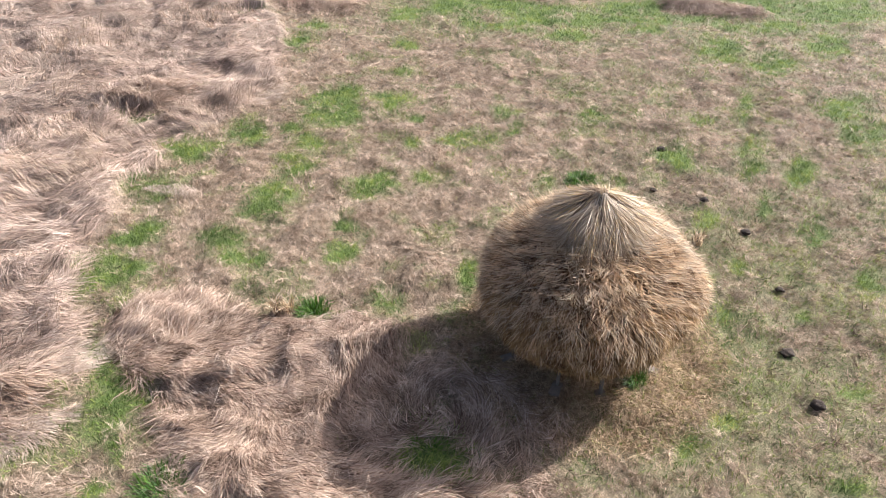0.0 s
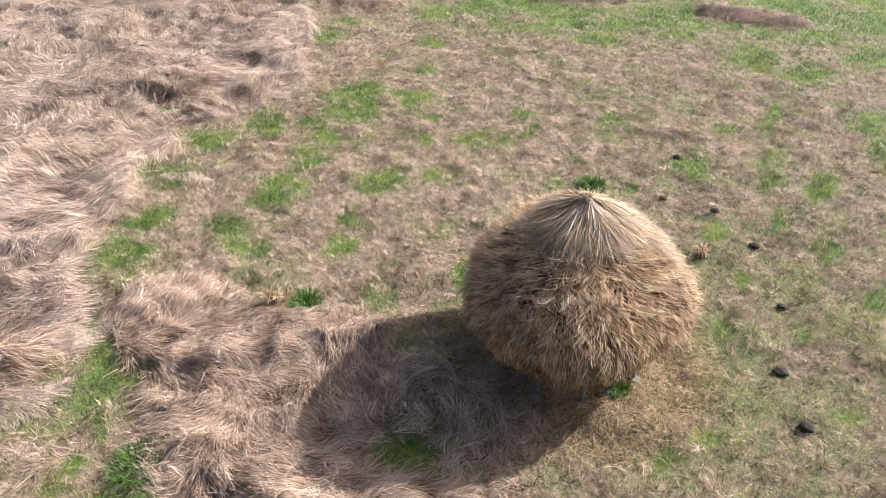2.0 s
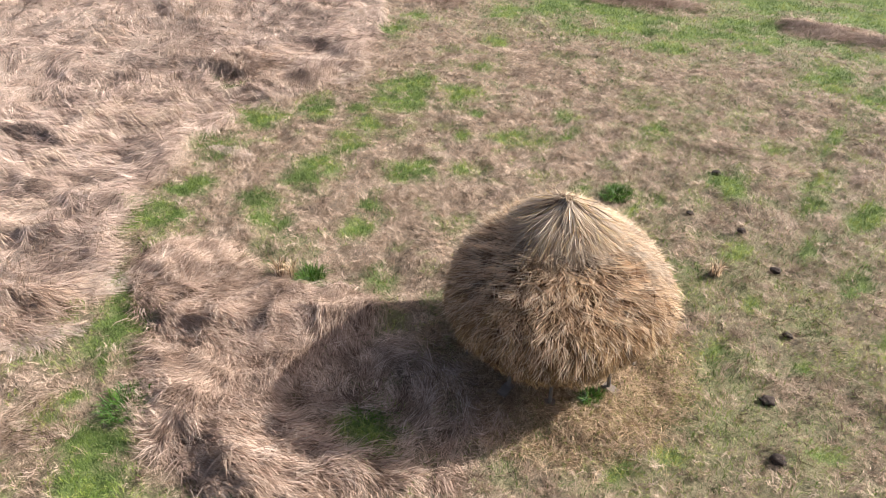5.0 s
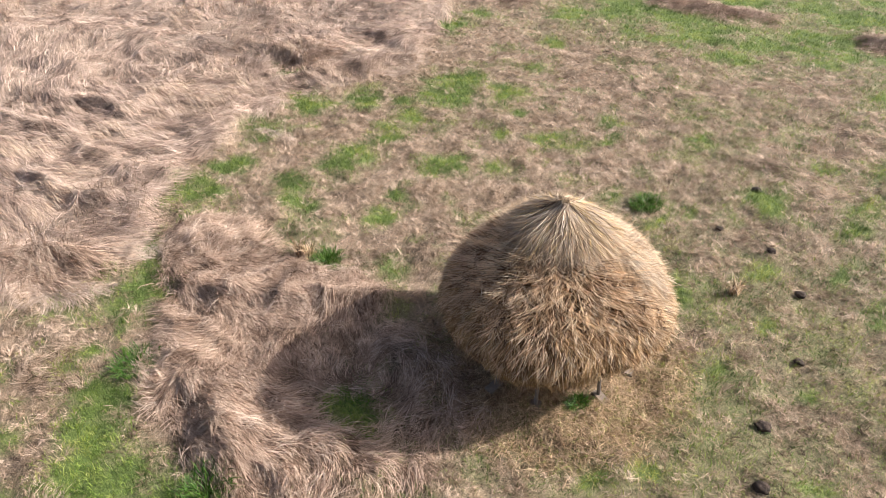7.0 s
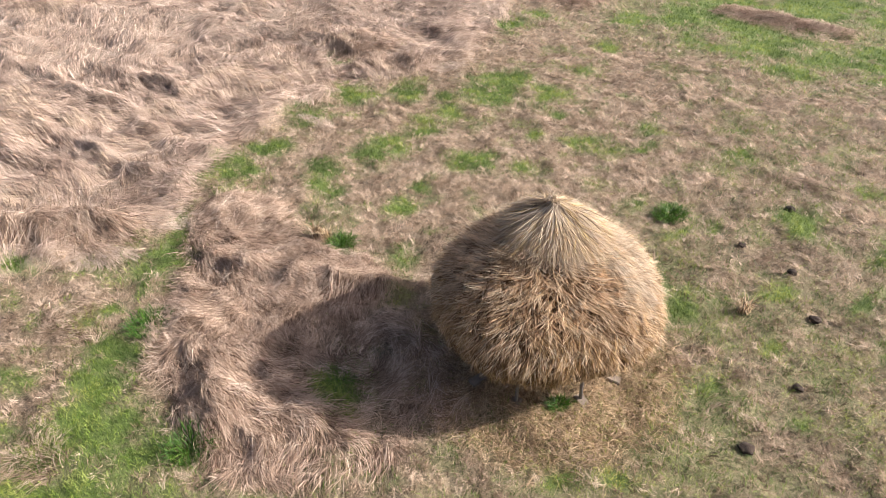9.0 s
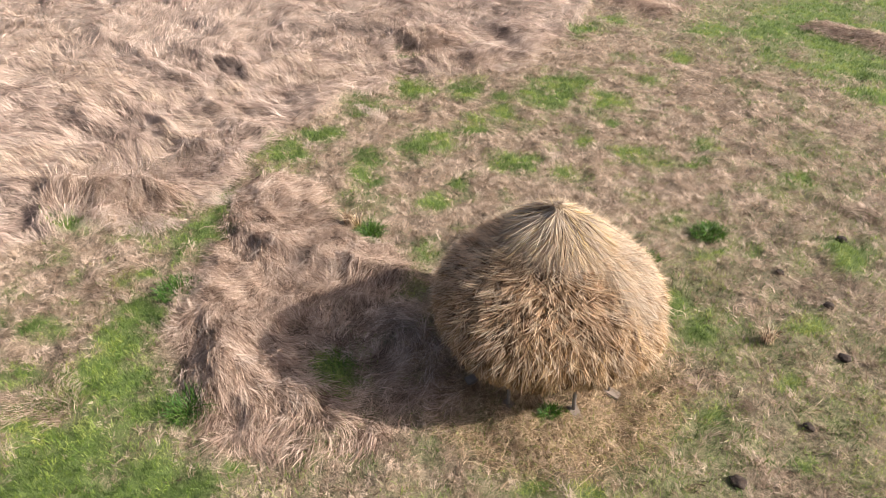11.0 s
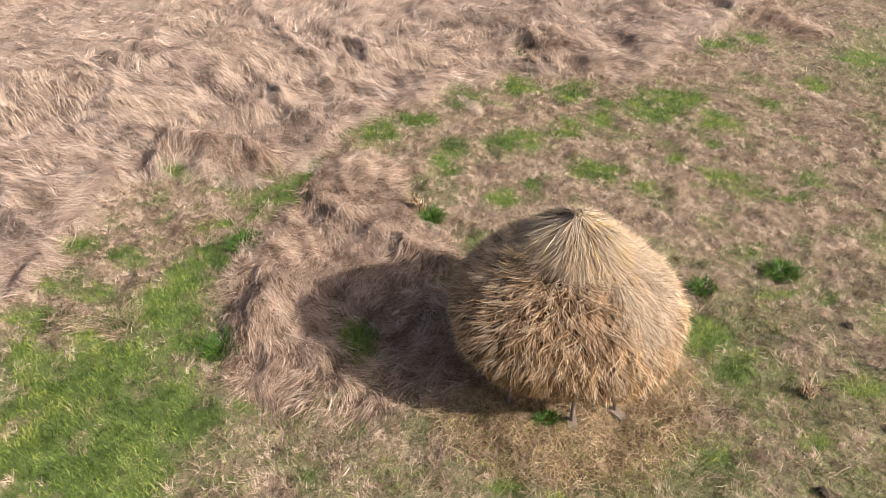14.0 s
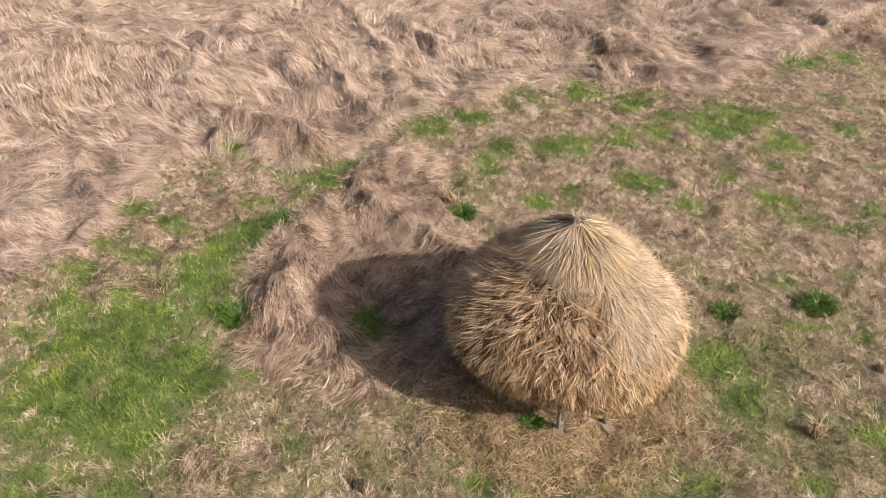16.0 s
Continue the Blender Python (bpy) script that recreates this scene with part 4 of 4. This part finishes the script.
# taller grass that still stands in drifts among the laid grass
x, y = scatter(330000, lambda x, y: sample(TALL, x, y) * (1 - sample(GREEN, x, y)) * smooth(0.50, 0.64, fbm(x * 0.42 + 8, y * 0.42 + 2, 3)) * smooth(0.3, 0.6, vnoise(x * 3.1, y * 3.1 + 7)))
n = len(x)
lie = np.arctan2(sample(FLOW[..., 1], x, y), sample(FLOW[..., 0], x, y)) + rng.normal(0, 0.5, n)
tagged(upright("standing_grass", x, y, rng.uniform(0.18, 0.42, n), 0.0042 * rng.uniform(0.7, 1.3, n) * grow(x, y), rng.uniform(0.4, 1.3, n), M_STAND, towards=lie, tone=np.clip(0.6 * vnoise(x * 3.1, y * 3.1 + 7) + 0.5 * rng.random(n), 0, 1)),
       "dry golden grass standing in drifts among the laid grass", "grass", kind="stuff")

# ---- stubble and thatch of the grazed ground ----
def grazed(x, y):
    return (1 - 0.8 * sample(LODGE, x, y)) * (1 - sample(GREEN, x, y)) ** 1.6


def knots(x, y):
    """Where the litter is bunched, by hand's widths."""
    return smooth(0.28, 0.72, 0.6 * vnoise(x * 22, y * 22) + 0.4 * vnoise(x * 6 + 7, y * 6))


def litter(name, tries, per, lo, hi, wide, rise, points, label):
    """Wisps of a few dead blades each, lying together."""
    cx, cy = scatter(tries, lambda x, y: grazed(x, y) * (0.2 + 0.8 * knots(x, y)))
    m = len(cx)
    rep = lambda w: np.repeat(w, per)
    n = m * per
    x, y = rep(cx) + rng.normal(0, 0.022, n), rep(cy) + rng.normal(0, 0.022, n)
    turn = rep(2 * np.pi * fbm(cx * 0.8, cy * 0.8, 2) + rng.normal(0, 1.5, m)) + rng.normal(0, 0.7, n)
    shade = rep(np.clip(0.62 * knots(cx, cy) + 0.24 * smooth(0.35, 0.65, fbm(cx * 2.4 + 3, cy * 2.4, 3)) + 0.42 * rng.random(m) - 0.12 - 0.18 * sample(DAMP, cx, cy), 0, 1))
    ob = laid(name, x, y, turn, rng.uniform(lo, hi, n), wide * strand(n) * grow(x, y), rise * rng.random(n), M_STUBBLE, 0.02, 0.6, 0.5, points=points, lift=rep(0.05 * rng.random(m)), tone=shade)
    return tagged(ob, label, "grass", kind="stuff")


litter("stubble", 680000, 6, 0.05, 0.13, 0.0029, 0.04, 2, "short dead grass stubble on grazed pasture")
litter("straw_litter", 62000, 6, 0.10, 0.24, 0.0027, 0.04, 3, "loose pale straw litter on grazed pasture")

# golden litter shed round the stack
n = 20000
a, r = rng.uniform(0, 2 * np.pi, n), 0.3 + 1.75 * rng.beta(2.2, 1.6, n)
x, y = STACK[0] + 0.1 + r * np.cos(a), STACK[1] - 0.1 + r * np.sin(a)
tagged(laid("shed_straw", x, y, rng.uniform(0, 6.3, n), rng.uniform(0.12, 0.38, n), 0.0027 * rng.uniform(0.7, 1.3, n), rng.uniform(0, 0.05, n), M_GOLD, 0.02, 0.8, 0.5, points=3),
       "golden straw shed on the ground round the haystack", "straw", kind="stuff")

# ---- green grass ----
x, y = scatter(2000000, lambda x, y: sample(GREEN, x, y))
n = len(x)
tagged(upright("grass", x, y, rng.uniform(0.035, 0.10, n), 0.0031 * rng.uniform(0.7, 1.3, n) * grow(x, y), rng.uniform(0.3, 1.6, n), M_GREEN, tone=np.clip(0.75 * knots(x, y) + 0.6 * smooth(0.3, 0.7, fbm(x * 2.1, y * 2.1 + 15, 3)) - 0.25, 0, 1)),
       "fresh green grass growing in patches through the dead thatch", "grass", kind="stuff")


def tuft(x, y, wide, tall, count, label):
    a = rng.uniform(0, 2 * np.pi, count)
    r = 1.3 * wide * rng.random(count) ** 0.75
    px, py = x + r * np.cos(a), y + r * np.sin(a)
    t = tall * rng.uniform(0.5, 1.1, count)
    ob = upright("grass_tuft", px, py, t, 0.0045 * rng.uniform(0.7, 1.3, count), rng.uniform(0.3, 1.5, count), M_TUFT, towards=a + rng.normal(0, 0.7, count))
    return tagged(ob, label, "grass tuft", "dark green grass tufts")


tuft(1.72, 12.1, 0.22, 0.17, 600, "dense dark green grass tuft in dead thatch")
tuft(1.29, 10.66, 0.16, 0.14, 320, "dark green grass tuft behind the haystack")
tuft(-2.78, 7.86, 0.18, 0.22, 320, "dark green tuft beside a hollow in dry grass")
tuft(-1.5, 3.45, 0.22, 0.22, 420, "dark green tuft at the foot of a straw mound")
tuft(-0.6, 5.4, 0.36, 0.08, 320, "green tuft in the shade of the haystack")
tuft(2.1, 6.77, 0.10, 0.12, 310, "small green tuft beside a haystack post")
tuft(-3.9, 4.6, 0.25, 0.20, 420, "green tuft in the lee of a straw mound")


# ---- dung ----
def dung(x, y, r):
    bm = bmesh.new()
    bmesh.ops.create_icosphere(bm, subdivisions=3, radius=1.0)
    seed = Vector((x * 3, y * 3, 0))
    z = float(height(np.array([x]), np.array([y]))[0])
    for v in bm.verts:
        d = 1 + 0.45 * noise.noise(v.co * 1.6 + seed) + 0.22 * noise.noise(v.co * 4.5 + seed)
        v.co = Vector((x + v.co.x * d * r * 1.15, y + v.co.y * d * r, z + 0.02 + max(v.co.z, -0.3) * d * r * 0.62))
    return tagged(part("dung_pat", bm, M_DUNG, shade=True), "dark dried dung lump on grazed grass", "dung", "dung lumps")


# the lump at (3.55, 13.5) is added for a dark hole beside green grass
dung(4.42, 7.53, 0.085), dung(4.51, 6.51, 0.085), dung(4.73, 8.96, 0.065), dung(4.62, 10.62, 0.075), dung(4.05, 11.5, 0.07), dung(2.1, 4.34, 0.08), dung(3.55, 13.5, 0.09), dung(3.13, 11.84, 0.055)


# ---- a dead weed ----
def dry_weed(x, y):
    n = 90
    a = rng.uniform(0, 2 * np.pi, n)
    ob = upright("dry_weed", np.full(n, x) + rng.normal(0, 0.04, n), np.full(n, y) + rng.normal(0, 0.04, n), rng.uniform(0.15, 0.38, n), np.full(n, 0.005), rng.uniform(0.2, 1.0, n), M_THATCH, towards=a)
    return tagged(ob, "dead brown weed stalks standing in the pasture", "weed", "dead weeds")


dry_weed(3.65, 10.16)
dry_weed(-3.15, 7.85)
dry_weed(-3.35, 7.8)
